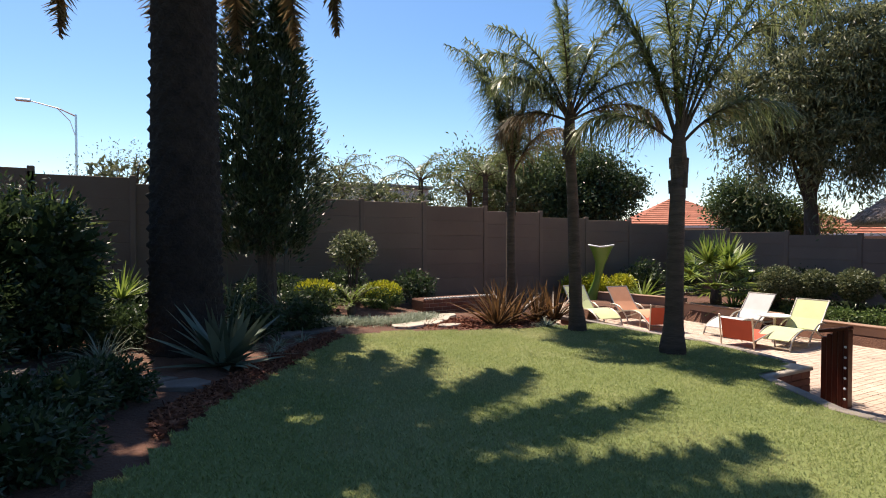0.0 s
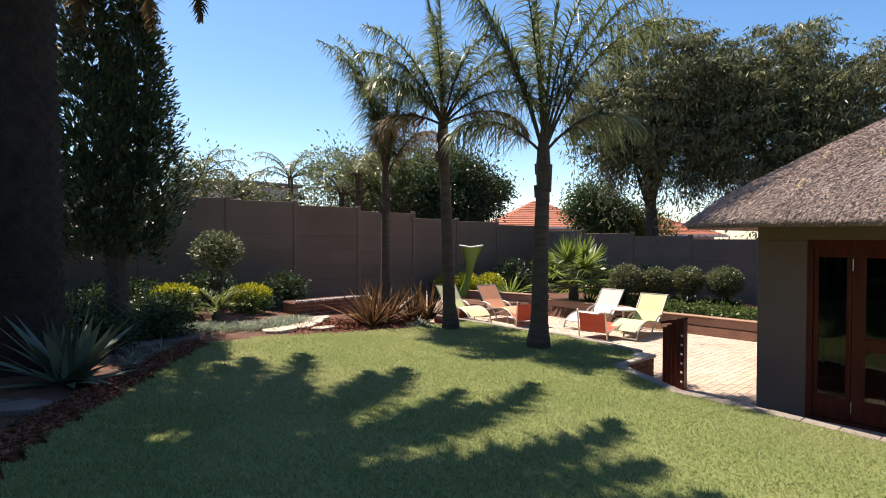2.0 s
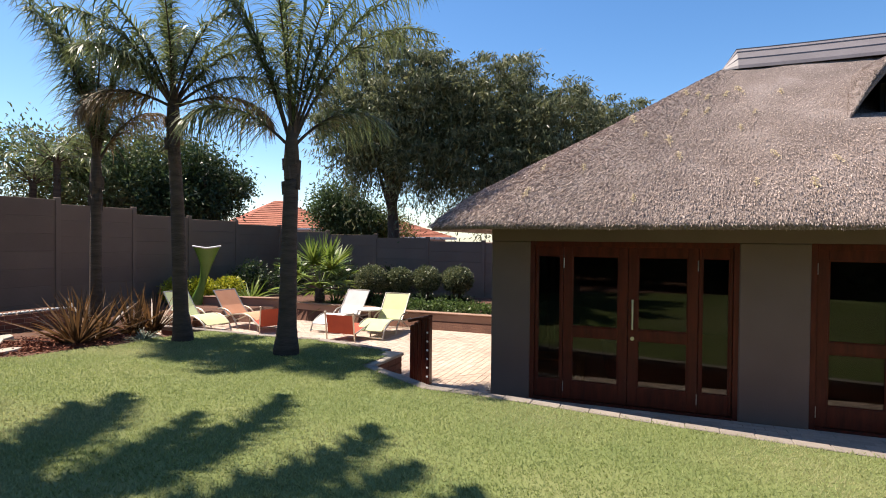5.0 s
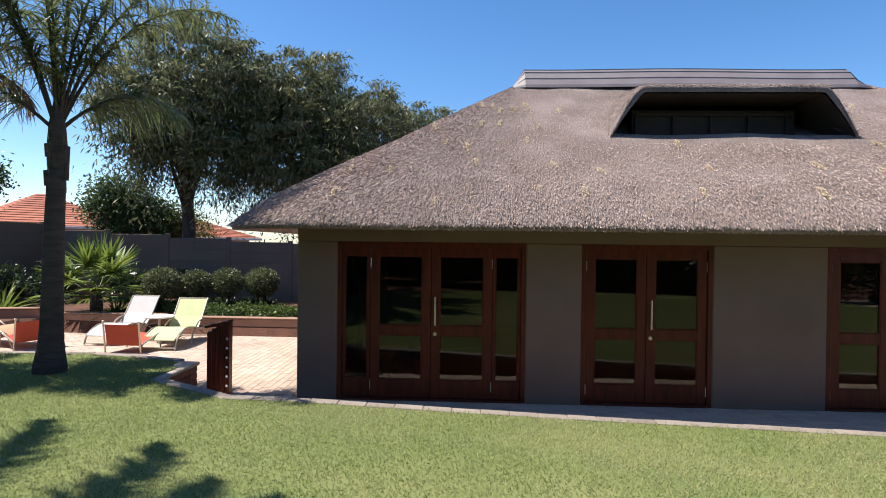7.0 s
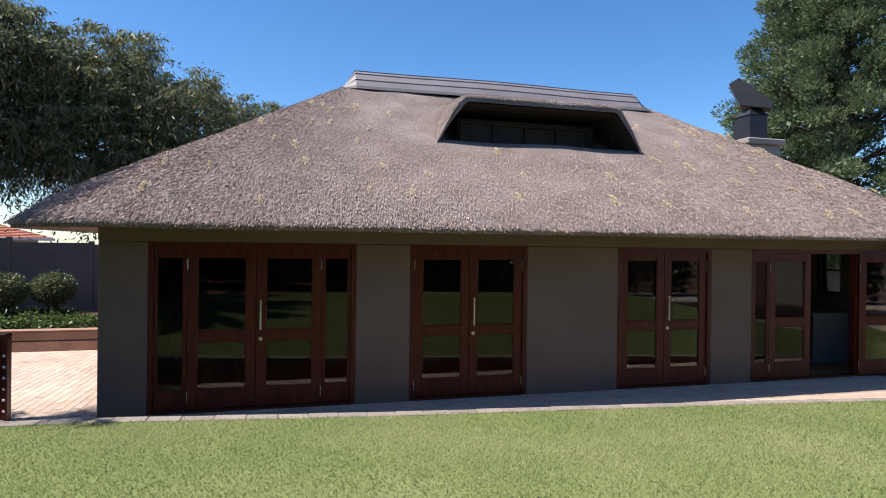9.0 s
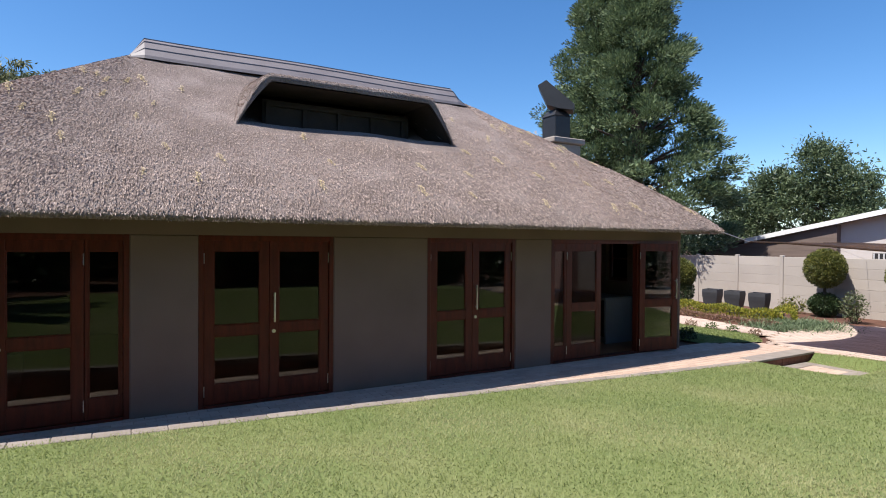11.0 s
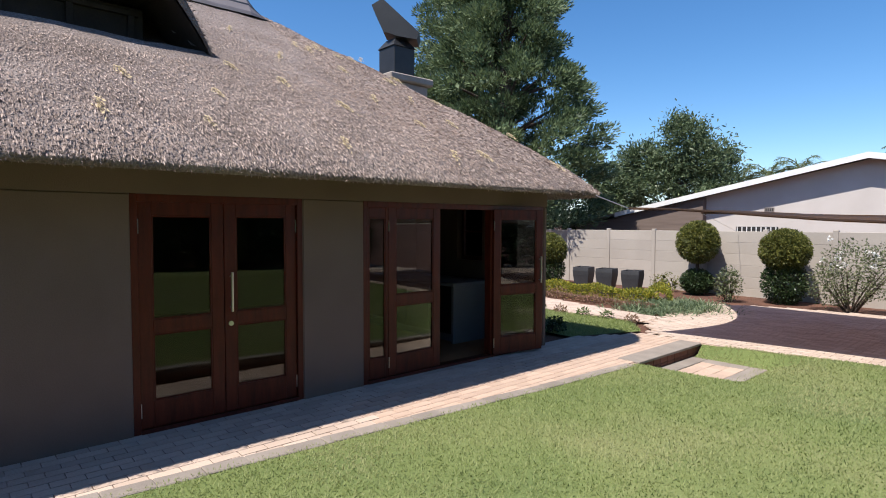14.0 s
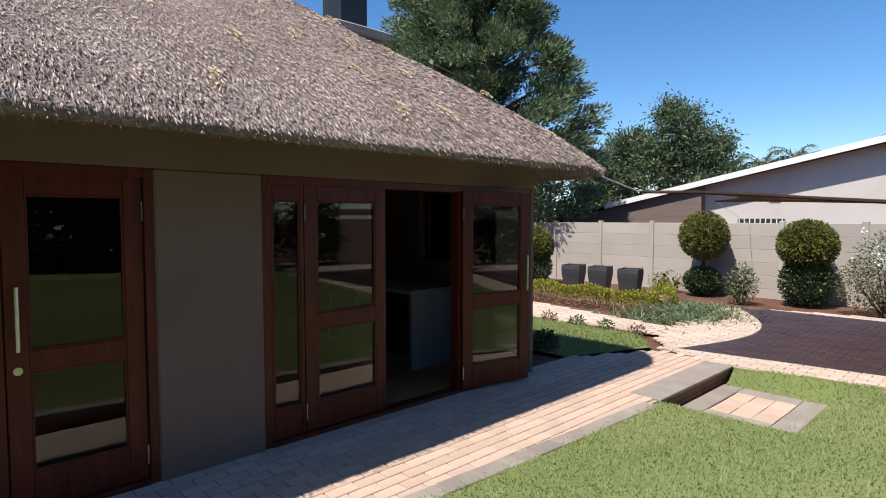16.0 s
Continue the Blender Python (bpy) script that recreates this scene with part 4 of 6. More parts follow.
for x, y, n in ((3.55, 10.0, 700), (4.0, 9.9, 700), (4.5, 9.75, 700), (4.9, 10.0, 700), (5.3, 10.3, 700), (3.1, 9.9, 500)):
    t = thing("ground_cover", "mound of silver-green mondo grass", "ground cover", pose(x, y, gz(x, y)), group="silver ground cover")
    P = np.concatenate([RNG.normal(size=(n, 2)) * 0.19, np.zeros((n, 1))], 1)
    D = np.concatenate([P[:, :2] * 2.2 + RNG.normal(size=(n, 2)) * 0.45, np.ones((n, 1))], 1)
    part("leaves", blades(P, D, 0.24 * RNG.uniform(0.6, 1.2, n), 0.012, 0.45, 3), LEAF_SILVER, t)
for x, y, n, L in ((6.30, 8.95, 60, 0.95), (6.72, 9.05, 60, 1.05), (7.45, 9.12, 60, 1.0), (7.82, 9.05, 60, 0.95), (6.95, 9.85, 50, 0.9)):
    spiky("bronze-leaved flax clump with stiff sword leaves", "flax", (x, y, gz(x, y)), n, L * 1.12, 0.05, LEAF_BRONZE, 2.0, 0.16, "flax", group="bronze flax round the palms")
spiky("silvery tuft at the foot of the slender palm", "grass tuft", (7.05, 8.4, gz(7.05, 8.4)), 180, 0.36, 0.016, LEAF_SILVER, 0.7, 0.5, "grass_tuft")

STONE = material("pale_sandstone_slab", [(0.36, 0.31, 0.25), (0.50, 0.44, 0.37)], 3, 0.9, 0.4, random_shift=0.12)
# Darker copy of STONE: the bed's shade is put into the slab colour.
SHADED_STONE = material("shaded_stone_slab", [(0.10, 0.078, 0.068), (0.17, 0.135, 0.12)], 3, 0.85, 0.4, random_shift=0.12)
MULCH = leaf_material("red_bark_mulch", (0.10, 0.032, 0.018), (0.30, 0.11, 0.06), 0.9, through_light=0.0)
PEBBLE = material("white_pebble", [(0.6, 0.58, 0.54), (0.75, 0.73, 0.7)], 6, 0.7, 0.2, random_shift=0.1)


def slab(x, y, w, d, turn, group, label, n=6, mat=STONE):
    m = Mesh()
    rnd = random.Random(int(x * 100 + y * 37))
    ring = []
    for i in range(n):
        a = 6.283 * i / n + rnd.uniform(-.2, .2)
        ring.append((w / 2 * math.cos(a) * rnd.uniform(.85, 1.15), d / 2 * math.sin(a) * rnd.uniform(.85, 1.15)))
    m.v = [(px, py, 0.0) for px, py in ring] + [(px, py, 0.04) for px, py in ring] + [(px * 0.96, py * 0.96, 0.05) for px, py in ring]
    for o in (0, n):
        for i in range(n):
            j = (i + 1) % n
            m.f.append((o + i, o + j, o + n + j, o + n + i)), m.m.append(0)
    m.f.append(tuple(range(2 * n, 3 * n))), m.m.append(0)
    tagged(part("stepping_stone", m, mat, at=pose(x, y, gz(x, y) + 0.005, 0, 0, turn)), label, "stepping stone", group)


for x, y, w, d, a in ((4.55, 9.25, 0.75, 0.45, 10), (5.15, 9.5, 0.7, 0.5, 40), (5.6, 9.95, 0.7, 0.45, 60), (6.0, 10.35, 0.6, 0.4, 30), (5.3, 9.05, 0.5, 0.3, 0)):
    slab(x, y, w, d, a, "stepping stones beside the mulch", "flat pale sandstone stepping stone in the bed")
for x, y, w, d, a in ((2.0, 8.75, 0.95, 0.5, 5), (2.75, 9.05, 0.9, 0.45, 15), (-0.5, 6.75, 0.8, 0.55, -5), (0.1, 6.35, 0.75, 0.5, -15), (0.55, 6.1, 0.5, 0.4, -15), (-1.1, 7.1, 0.7, 0.5, 5)):
    slab(x, y, w, d, a, "slabs through the planting bed", "flat stone slab set in the shaded bed", 5, SHADED_STONE)
n = 9000
MX = np.concatenate([np.stack([RNG.normal(6.1, 0.62, n), RNG.normal(9.35, 0.32, n)], 1), np.stack([RNG.uniform(0.2, 3.0, n), np.zeros(n)], 1)])
MX[n:, 1] = 5.2 + (MX[n:, 0] - 0.73) * 1.35 + RNG.uniform(0.05, 0.75, n)
MX = np.array([p for p in MX if not inside(LAWN, p[0], p[1])])
P = np.array([(x, y, hill(x, y) + 0.02 * random.random()) for x, y in MX])
tagged(part("mulch", leaf_quads(P, RNG.normal(size=P.shape) * np.array([1, 1, 0.3]), 0.06 * RNG.uniform(0.5, 1.4, len(P)), 0.022), MULCH), "red bark mulch chips in the bed", "mulch", kind="stuff")
planter = thing("brick_planter", "low red-brown brick planter edged with white pebbles", "planter", pose(6.85, 11.15, gz(6.7, 11.1)))
for k in range(5):
    for i in range(9):
        x0, x1 = -0.97 + (i - 0.5 * (k % 2)) * 0.22, -0.97 + (i + 1 - 0.5 * (k % 2)) * 0.22 - 0.01
        x0, x1 = max(x0, -0.97), min(x1 + (0.22 if i == 8 and k % 2 else 0), 0.99)
        part("brick", Mesh().box(x0, x1, -0.06, 0.06, -0.10 + k * 0.085, -0.025 + k * 0.085, 0.006), RED_BRICK, planter)
part("mortar", Mesh().box(-0.965, 0.985, -0.05, 0.05, -0.12, 0.315), JOINT, planter)
for i in range(26):
    part("pebble", Mesh().lathe([(0.001, -0.025), (0.03, -0.012), (0.034, 0.005), (0.02, 0.022), (0.001, 0.026)], (-0.95 + i * 0.075, 0, 0.335), 8), PEBBLE, planter, smooth=True)
part("earth_fill", Mesh().box(-0.95, 0.97, 0.062, 0.7, -0.05, 0.30, 0.03), SOIL, planter)

# ---- trees beyond the walls ----
for (bx, by), h, blobs, cl in (
        ((18.9, 9.7), 5.2, [((18.8, 9.5, 8.0), (2.3, 2.3, 2.0)), ((17.6, 10.4, 6.4), (1.7, 1.8, 1.7)), ((19.5, 8.2, 6.9), (2.2, 2.0, 2.2)), ((18.4, 10.2, 5.7), (1.2, 1.1, 1.0)), ((18.6, 8.6, 5.2), (1.5, 1.3, 1.3))], 330),
        ((20.8, 5.6), 5.0, [((20.6, 6.2, 7.4), (2.3, 2.0, 1.9)), ((21.0, 4.4, 6.6), (2.3, 2.0, 1.9)), ((19.9, 6.9, 5.4), (2.0, 1.9, 2.0)), ((20.5, 4.9, 4.8), (2.1, 2.0, 1.6))], 330),
        ((23.4, 2.0), 4.6, [((23.2, 2.6, 6.4), (2.2, 1.9, 1.6)), ((23.6, 0.6, 5.8), (2.0, 1.8, 1.5)), ((22.6, 2.6, 4.6), (2.0, 2.2, 1.6))], 240)):
    tree("tall feathery grey-green tree with drooping twigs behind the wall", "tree", (bx, by, -0.1), h, 0.24, blobs, LEAF_WILLOW, int(cl * 1.25), 150, 0.36, 0.20, 0.045, droop=0.9, limbs=14, out=0.2, inner=0.45, fill=0.5)
tree("broad leafy tree with a dense rounded crown", "tree", (16.0, 20.8, 0), 3.4, 0.25, [((14.6, 21.2, 4.6), (2.7, 2.0, 1.6)), ((17.4, 20.2, 5.0), (3.0, 2.0, 1.7)), ((19.0, 19.4, 4.1), (1.9, 1.8, 1.5)), ((16.0, 20.0, 3.7), (3.2, 1.7, 1.3))], LEAF_BROAD, 330, 110, 0.30, 0.16, 0.07, out=0.9)
tree("dark leafy tree beyond the wall", "tree", (18.6, 18.6, 0), 3.2, 0.22, [((18.4, 18.4, 4.4), (2.0, 1.7, 1.4)), ((17.2, 18.7, 3.4), (2.0, 1.5, 1.1))], LEAF_DARK, 190, 110, 0.3, 0.17, 0.08)
tree("dark evergreen tree by the red-roofed house", "tree", (20.9, 13.3, 0), 2.4, 0.16, [((20.7, 13.2, 3.3), (1.2, 1.1, 1.1)), ((21.2, 12.4, 2.8), (1.1, 1.0, 0.9))], LEAF_BLUE, 130, 110, 0.22, 0.14, 0.07)
tree("yellow-green shrub tree above the wall", "tree", (22.0, 11.7, 0), 1.9, 0.1, [((21.9, 11.7, 2.6), (1.2, 1.3, 0.8))], LEAF_TOPIARY, 60, 70, 0.22, 0.11, 0.045)
tree("scrubby grey tree behind the wall", "tree", (6.2, 18.6, 0.5), 2.4, 0.12, [((6.0, 18.4, 3.7), (1.4, 1.2, 0.9)), ((8.2, 19.4, 3.4), (1.6, 1.2, 0.9)), ((10.2, 19.0, 3.2), (1.5, 1.2, 0.8))], LEAF_GREY, 110, 40, 0.34, 0.14, 0.05)
tree("sparse thin-leaved tree far behind the wall", "tree", (0.3, 32, 0.5), 3.6, 0.14, [((-0.6, 32, 5.2), (1.7, 1.2, 1.2)), ((1.2, 32, 5.6), (1.5, 1.2, 1.0))], LEAF_GREY, 90, 14, 0.4, 0.16, 0.05, limbs=14)
for x, y, z, L in ((7.3, 20.6, 4.4, 1.6), (10.6, 20.4, 4.5, 1.8), (9.2, 21.5, 3.8, 1.5), (12.3, 19.4, 3.9, 1.9), (12.6, 18.7, 4.6, 1.7)):
    p = thing("far_palm_tree", "feathery palm showing above the garden wall", "palm tree", pose(x, y, 0.2), group="palms behind the wall")
    part("trunk", trunk_mesh([(0, 0, -0.2), (0, 0, z - 0.2)], [0.14, 0.1], 9, 0.1), PALM_BARK, p)
    for i in range(11):
        add_frond(p, pose(0, 0, z - 0.3), (i * 2.4, radians(75 - 5 * i), L * 1.1, radians(90)), LEAF_PALM, leaflets=30, ll=0.5, lw=0.035, hang=0.4)

ced = thing("cedar_tree", "tall broad conifer with tufted blue-green boughs", "tree", pose(17.7, -20.2, 0))
part("trunk", trunk_mesh([(0, 0, -0.2), (0.1, 0, 6), (0, 0.1, 12.5)], [0.45, 0.3, 0.06], 12, 0.1), BARK, ced)
part("leader", trunk_mesh([(0.1, 0, 2.4), (2.0, 0.3, 6.5), (2.6, 0.2, 13.5)], [0.3, 0.22, 0.05], 10, 0.1), BARK, ced)
sets = []
crng = random.Random(5)
for ax, zl, zh, rmax, cnt in ((0.0, 1.6, 13.6, 3.9, 190), (2.4, 5.0, 15.6, 2.45, 100)):
    for i in range(cnt):
        f = (i + 0.5) / cnt
        z = zl + (zh - zl) * f
        reach = rmax * (1 - f ** 1.7) * crng.choice((1.0, 0.97, 0.86, 0.5)) * min(1.0, 0.75 + f * 2)
        a = i * 2.39996 + crng.uniform(-.2, .2)
        c = np.array([ax + reach * math.cos(a), reach * math.sin(a), z])
        if i % 3 == 0:
            part("bough", Mesh().tube([(ax * min(1, z / 7), 0, z - 0.9), tuple((c + np.array([ax, 0, z])) / 2 - np.array([0, 0, 0.4])), tuple(c)], [0.09, 0.06, 0.02], 6), BARK, ced)
        for j in range(2):
            w = crng.uniform(0.75, 1.25)
            cc = c + np.array([crng.uniform(-.55, .55), crng.uniform(-.55, .55), crng.uniform(-.25, .25)])
            k = 330
            d = unit(RNG.normal(size=(k, 3)))
            P = cc + d * np.array([0.66, 0.66, 0.36]) * w * RNG.uniform(0.55, 1.0, (k, 1))
            D = d * 0.7 + np.array([0.7 * math.cos(a), 0.7 * math.sin(a), 0.55]) + RNG.normal(size=(k, 3)) * 0.3
            sets.append(leaf_quads(P, D, 0.17 * RNG.uniform(0.6, 1.3, k), 0.05))
            P = cc + RNG.normal(size=(14, 3)) * 0.11
            sets.append(leaf_quads(P, RNG.normal(size=(14, 3)), 0.26, 0.16))
part("foliage", joined(*sets), LEAF_CEDAR, ced)
tree("leafy grey-green tree behind the neighbouring house", "tree", (16.0, -32.0, 0), 4.0, 0.2, [((16.1, -32, 6.1), (1.1, 1.2, 1.3)), ((18.2, -31.8, 5.1), (1.2, 1.2, 1.1)), ((14.6, -32.1, 5.0), (0.9, 1.0, 1.0)), ((20.0, -31.6, 4.1), (1.3, 1.2, 1.0)), ((17.2, -32, 4.2), (2.4, 1.5, 1.3)), ((14.4, -32.2, 3.7), (1.3, 1.2, 1.0)), ((19.8, -31.6, 3.0), (1.6, 1.2, 1.0))], LEAF_MID_GREY, 230, 170, 0.27, 0.2, 0.075, out=0.9, fill=0.35)
tree("dark hedge tree behind the pavilion", "tree", (21.0, -24.0, 0), 2.0, 0.15, [((20.5, -24, 2.6), (2.2, 1.5, 1.5)), ((18.5, -26, 2.0), (1.6, 1.3, 1.2))], LEAF_DARK, 120, 60, 0.34, 0.16, 0.06)
for x, y, z in ((15.0, -41.0, 4.6), (13.4, -41.5, 4.9), (16.6, -41, 4.5), (8.6, -44, 5.4)):
    p = thing("far_palm_tree", "distant palm crown over the neighbouring roof", "palm tree", pose(x, y, 0), group="palms beyond the house")
    part("trunk", trunk_mesh([(0, 0, -0.2), (0, 0, z)], [0.2, 0.15], 8, 0.1), PALM_BARK, p)
    for i in range(12):
        add_frond(p, pose(0, 0, z), (i * 2.4, radians(70 - 5 * i), 2.0, radians(100)), LEAF_PALM, leaflets=26, ll=0.6, lw=0.06, hang=0.4)

# ---- houses beyond ----
TILE = material("terracotta_roof_tile", [(0.33, 0.10, 0.055), (0.46, 0.17, 0.10)], 3, 0.85, 0.3, random_shift=0.15, island=True)
HOUSE_WALL = material("pale_house_plaster", [(0.50, 0.45, 0.42), (0.58, 0.53, 0.50)], 1.0, 0.9, 0.15)
BARGE = material("white_painted_board", [(0.72, 0.71, 0.70), (0.8, 0.79, 0.78)], 3, 0.6, 0.1)
ROOF_GREY = material("grey_brown_roof_sheet", [(0.16, 0.13, 0.12), (0.22, 0.19, 0.17)], 2, 0.7, 0.2)
# Brown of the panel added to darken one end of the gable.
GABLE_PANEL = material("brown_gable_panel", [(0.13, 0.095, 0.08), (0.18, 0.135, 0.115)], 2, 0.85, 0.2, stretch=(0.4, 1, 6))
DARK = material("dark_void", [(0.015, 0.014, 0.014), (0.03, 0.028, 0.028)], 3, 0.6, 0.1)


def hip_house(name, label, cx, cy, hw, hd, eave, top, turn=0.0):
    h = thing(name, label, "house", pose(cx, cy, 0, 0, 0, turn))
    part("wall", Mesh().box(-hw + 0.4, hw - 0.4, -hd + 0.4, hd - 0.4, -0.1, eave), HOUSE_WALL, h)
    m = Mesh()
    rl = max(0.0, hw - hd)
    A = [(-hw, -hd, eave), (hw, -hd, eave), (hw, hd, eave), (-hw, hd, eave), (-rl, 0, top), (rl, 0, top)]
    for q in ((0, 1, 5, 4), (1, 2, 5, 5), (2, 3, 4, 5), (3, 0, 4, 4)):
        a, b, c, d = (Vector(A[k]) for k in q)
        n = 14
        for i in range(n):
            t0, t1 = i / n, (i + 1) / n + 0.01
            p, q2 = a.lerp(d, t0), b.lerp(c, t0)
            r, s = a.lerp(d, min(1, t1)), b.lerp(c, min(1, t1))
            up = Vector((0, 0, 0.035))
            m.add([p + up, q2 + up, s, r], [(0, 1, 2, 3)])
            m.add([p, q2, q2 + up, p + up], [(0, 1, 2, 3)])
    part("roof", m, TILE, h, "courses of red clay tiles")["kind"] = "stuff"
    part("gutter", Mesh().box(-hw - 0.05, hw + 0.05, -hd - 0.08, -hd, eave - 0.12, eave, 0.01), BARGE, h)
    for x in (-hw * 0.5, hw * 0.5):
        w = part("window", Mesh().box(x - 0.6, x + 0.6, -hd + 0.37, -hd + 0.41, 1.0, 2.0, 0.01), BARGE, h)
        part("pane", Mesh().box(x - 0.54, x + 0.54, -hd + 0.362, -hd + 0.368, 1.06, 1.94), DARK, w)
    return h


hip_house("red_roofed_house", "single-storey house with a red tiled hip roof", 28.5, 22.3, 3.4, 3.2, 2.75, 4.45, -38)
hip_house("small_red_roofed_house", "low house with a faded red tiled roof", 29.0, 14.8, 2.6, 2.4, 2.3, 3.3, -30)
wh = thing("pale_house", "pale flat-roofed house beyond the garden wall", "house", pose(13.0, 31.0, 0))
part("wall", Mesh().box(-2.6, 2.6, -2, 2, -0.1, 4.9, 0.02), HOUSE_WALL, wh)
part("roof", Mesh().box(-2.8, 2.8, -2.2, 2.2, 4.9, 5.1, 0.03), ROOF_GREY, wh)

gh = thing("gabled_house", "neighbouring house with a pale gable wall and white bargeboard", "house", pose(0, 0, 0))
GA, GL, GR, GZA, GZE, GYY = 6.7, 18.2, -4.8, 4.02, 1.75, -25.0
gm = Mesh()
gm.v = [(GL - 0.6, GYY, -0.1), (GR + 0.6, GYY, -0.1), (GR + 0.6, GYY, GZE), (GA, GYY, GZA - 0.08), (GL - 0.6, GYY, GZE)]
gm.v += [(x, GYY - 8.0, z) for x, y, z in gm.v[:5]]
gm.f = [(0, 1, 2, 3, 4), (9, 8, 7, 6, 5), (0, 4, 9, 5), (1, 6, 7, 2)]
gm.m = [0] * 4
part("gable_wall", gm, HOUSE_WALL, gh)
for a, b in ((GL, GA), (GR, GA)):
    za, zb = GZE - 0.06, GZA
    m = Mesh()
    m.v = [(a, GYY + 0.45, za), (b, GYY + 0.45, zb), (b, GYY - 8.4, zb), (a, GYY - 8.4, za)]
    m.v += [(x, y, z + 0.07) for x, y, z in m.v]
    m.f = [(0, 1, 2, 3), (4, 7, 6, 5), (0, 4, 5, 1), (1, 5, 6, 2), (2, 6, 7, 3), (3, 7, 4, 0)]
    m.m = [0] * 6
    part("roof_slope", m, ROOF_GREY, gh)
    m = Mesh()
    f = 0.24 if a == GL else 0.0
    xs, zs = a + (b - a) * f, za + (zb - za) * f
    m.v = [(xs, GYY + 0.455, zs - 0.10), (b, GYY + 0.455, zb - 0.10), (b, GYY + 0.455, zb + 0.09), (xs, GYY + 0.455, zs + 0.09)]
    m.v += [(x, y + 0.03, z) for x, y, z in m.v]
    m.f = [(0, 1, 2, 3), (4, 7, 6, 5), (0, 4, 5, 1), (1, 5, 6, 2), (2, 6, 7, 3), (3, 7, 4, 0)]
    m.m = [0] * 6
    part("bargeboard", m, BARGE, gh, "white painted bargeboard")
# Added panel before the gable wall, darkening its end under the roof overhang.
wm = Mesh()
wm.v = [(11.8, GYY + 0.30, -0.1), (GL - 0.7, GYY + 0.30, -0.1), (GL - 0.7, GYY + 0.30, 1.70), (11.8, GYY + 0.30, 2.88)]
wm.v += [(x, GYY + 0.002, z) for x, y, z in wm.v]
wm.f = [(0, 1, 2, 3), (4, 7, 6, 5), (0, 4, 5, 1), (1, 5, 6, 2), (2, 6, 7, 3), (3, 7, 4, 0)]
wm.m = [0] * 6
part("gable_panel", wm, GABLE_PANEL, gh, "added brown panel darkening the gable's end under the overhang")
for x in (9.6, 6.0):
    v = part("air_vent", Mesh().box(x - 0.16, x + 0.16, GYY + 0.001, GYY + 0.02, 2.30, 2.46, 0.004), ROOF_GREY, gh)
    for k in range(4):
        part("slot", Mesh().box(x - 0.13 + k * 0.07, x - 0.09 + k * 0.07, GYY + 0.018, GYY + 0.026, 2.33, 2.43), DARK, v)
w = part("window", Mesh().box(9.3, 10.7, GYY + 0.001, GYY + 0.03, 0.8, 1.78, 0.006), DARK, gh)
for k in range(9):
    part("burglar_bar", Mesh().tube([(9.36 + k * 0.16, GYY + 0.05, 0.8), (9.36 + k * 0.16, GYY + 0.05, 1.77)], 0.02, 6), BARGE, w)

lamp = thing("street_lamp", "grey steel street lamp with a single curved arm", "street lamp", pose(-2.2, 40, 0))
part("pole", Mesh().tube([(0, 0, -0.2), (0, 0, 9.4)], [0.1, 0.06], 8), STEEL, lamp)
part("arm", Mesh().tube([(0, 0, 9.3), (-0.8, 0, 9.65), (-2.2, 0, 9.95)], [0.045, 0.04, 0.03], 6).tube([(0, 0, 8.0), (-0.3, 0, 9.0), (-0.9, 0, 9.65)], 0.025, 6), STEEL, lamp)
part("lantern", Mesh().box(-2.9, -2.15, -0.13, 0.13, 9.88, 10.05, 0.05), STEEL, lamp)

# ---- chimney ----
CHX, CHY = 11.0, -9.68
ch = thing("chimney", "black steel chimney cowl on a plastered stack", "chimney", pose(CHX, CHY, 0))
PLASTER_LIGHT = material("weathered_stack_plaster", [(0.26, 0.22, 0.19), (0.36, 0.31, 0.27)], 3, 0.9, 0.4)
BLACK = material("black_painted_steel", [(0.012, 0.012, 0.014), (0.022, 0.022, 0.024)], 4, 0.5, 0.1)
part("stack", Mesh().box(-0.42, 0.42, -0.42, 0.42, 0.0, 4.45, 0.02), PLASTER_LIGHT, ch)
part("stack_cap", Mesh().box(-0.5, 0.5, -0.5, 0.5, 4.45, 4.58, 0.02), PLASTER_LIGHT, ch)
part("flue", Mesh().box(-0.24, 0.24, -0.24, 0.24, 4.58, 5.15, 0.01), BLACK, ch)
cw = Mesh()
cw.v = [(-0.26, -0.26, 5.15), (0.26, -0.26, 5.15), (0.26, 0.26, 5.15), (-0.26, 0.26, 5.15), (-0.14, -0.14, 5.32), (0.14, -0.14, 5.32), (0.14, 0.14, 5.32), (-0.14, 0.14, 5.32)]
cw.f = [(0, 1, 5, 4), (1, 2, 6, 5), (2, 3, 7, 6), (3, 0, 4, 7), (4, 5, 6, 7), (0, 3, 2, 1)]
cw.m = [0] * 6
part("hood", cw, BLACK, ch)
hp = [(-0.44, 5.90), (-0.24, 6.02), (0.44, 5.40), (0.40, 5.27), (0.05, 5.33), (-0.22, 5.42)]
vm = Mesh()
for w in (-0.25, 0.25):
    vm.v += [(u * -0.68 + w * -0.73, u * -0.73 + w * 0.68, z) for u, z in hp]
n = len(hp)
vm.f = [tuple(range(n))[::-1], tuple(range(n, 2 * n))] + [(k, (k + 1) % n, n + (k + 1) % n, n + k) for k in range(n)]
vm.m = [0] * len(vm.f)
part("wind_cowl", vm, BLACK, ch, "tilted black wind cowl")

# ---- patio ----
ALU = material("champagne_aluminium", [(0.50, 0.44, 0.36), (0.60, 0.54, 0.45)], 5, 0.35, 0.05, metal=0.7)
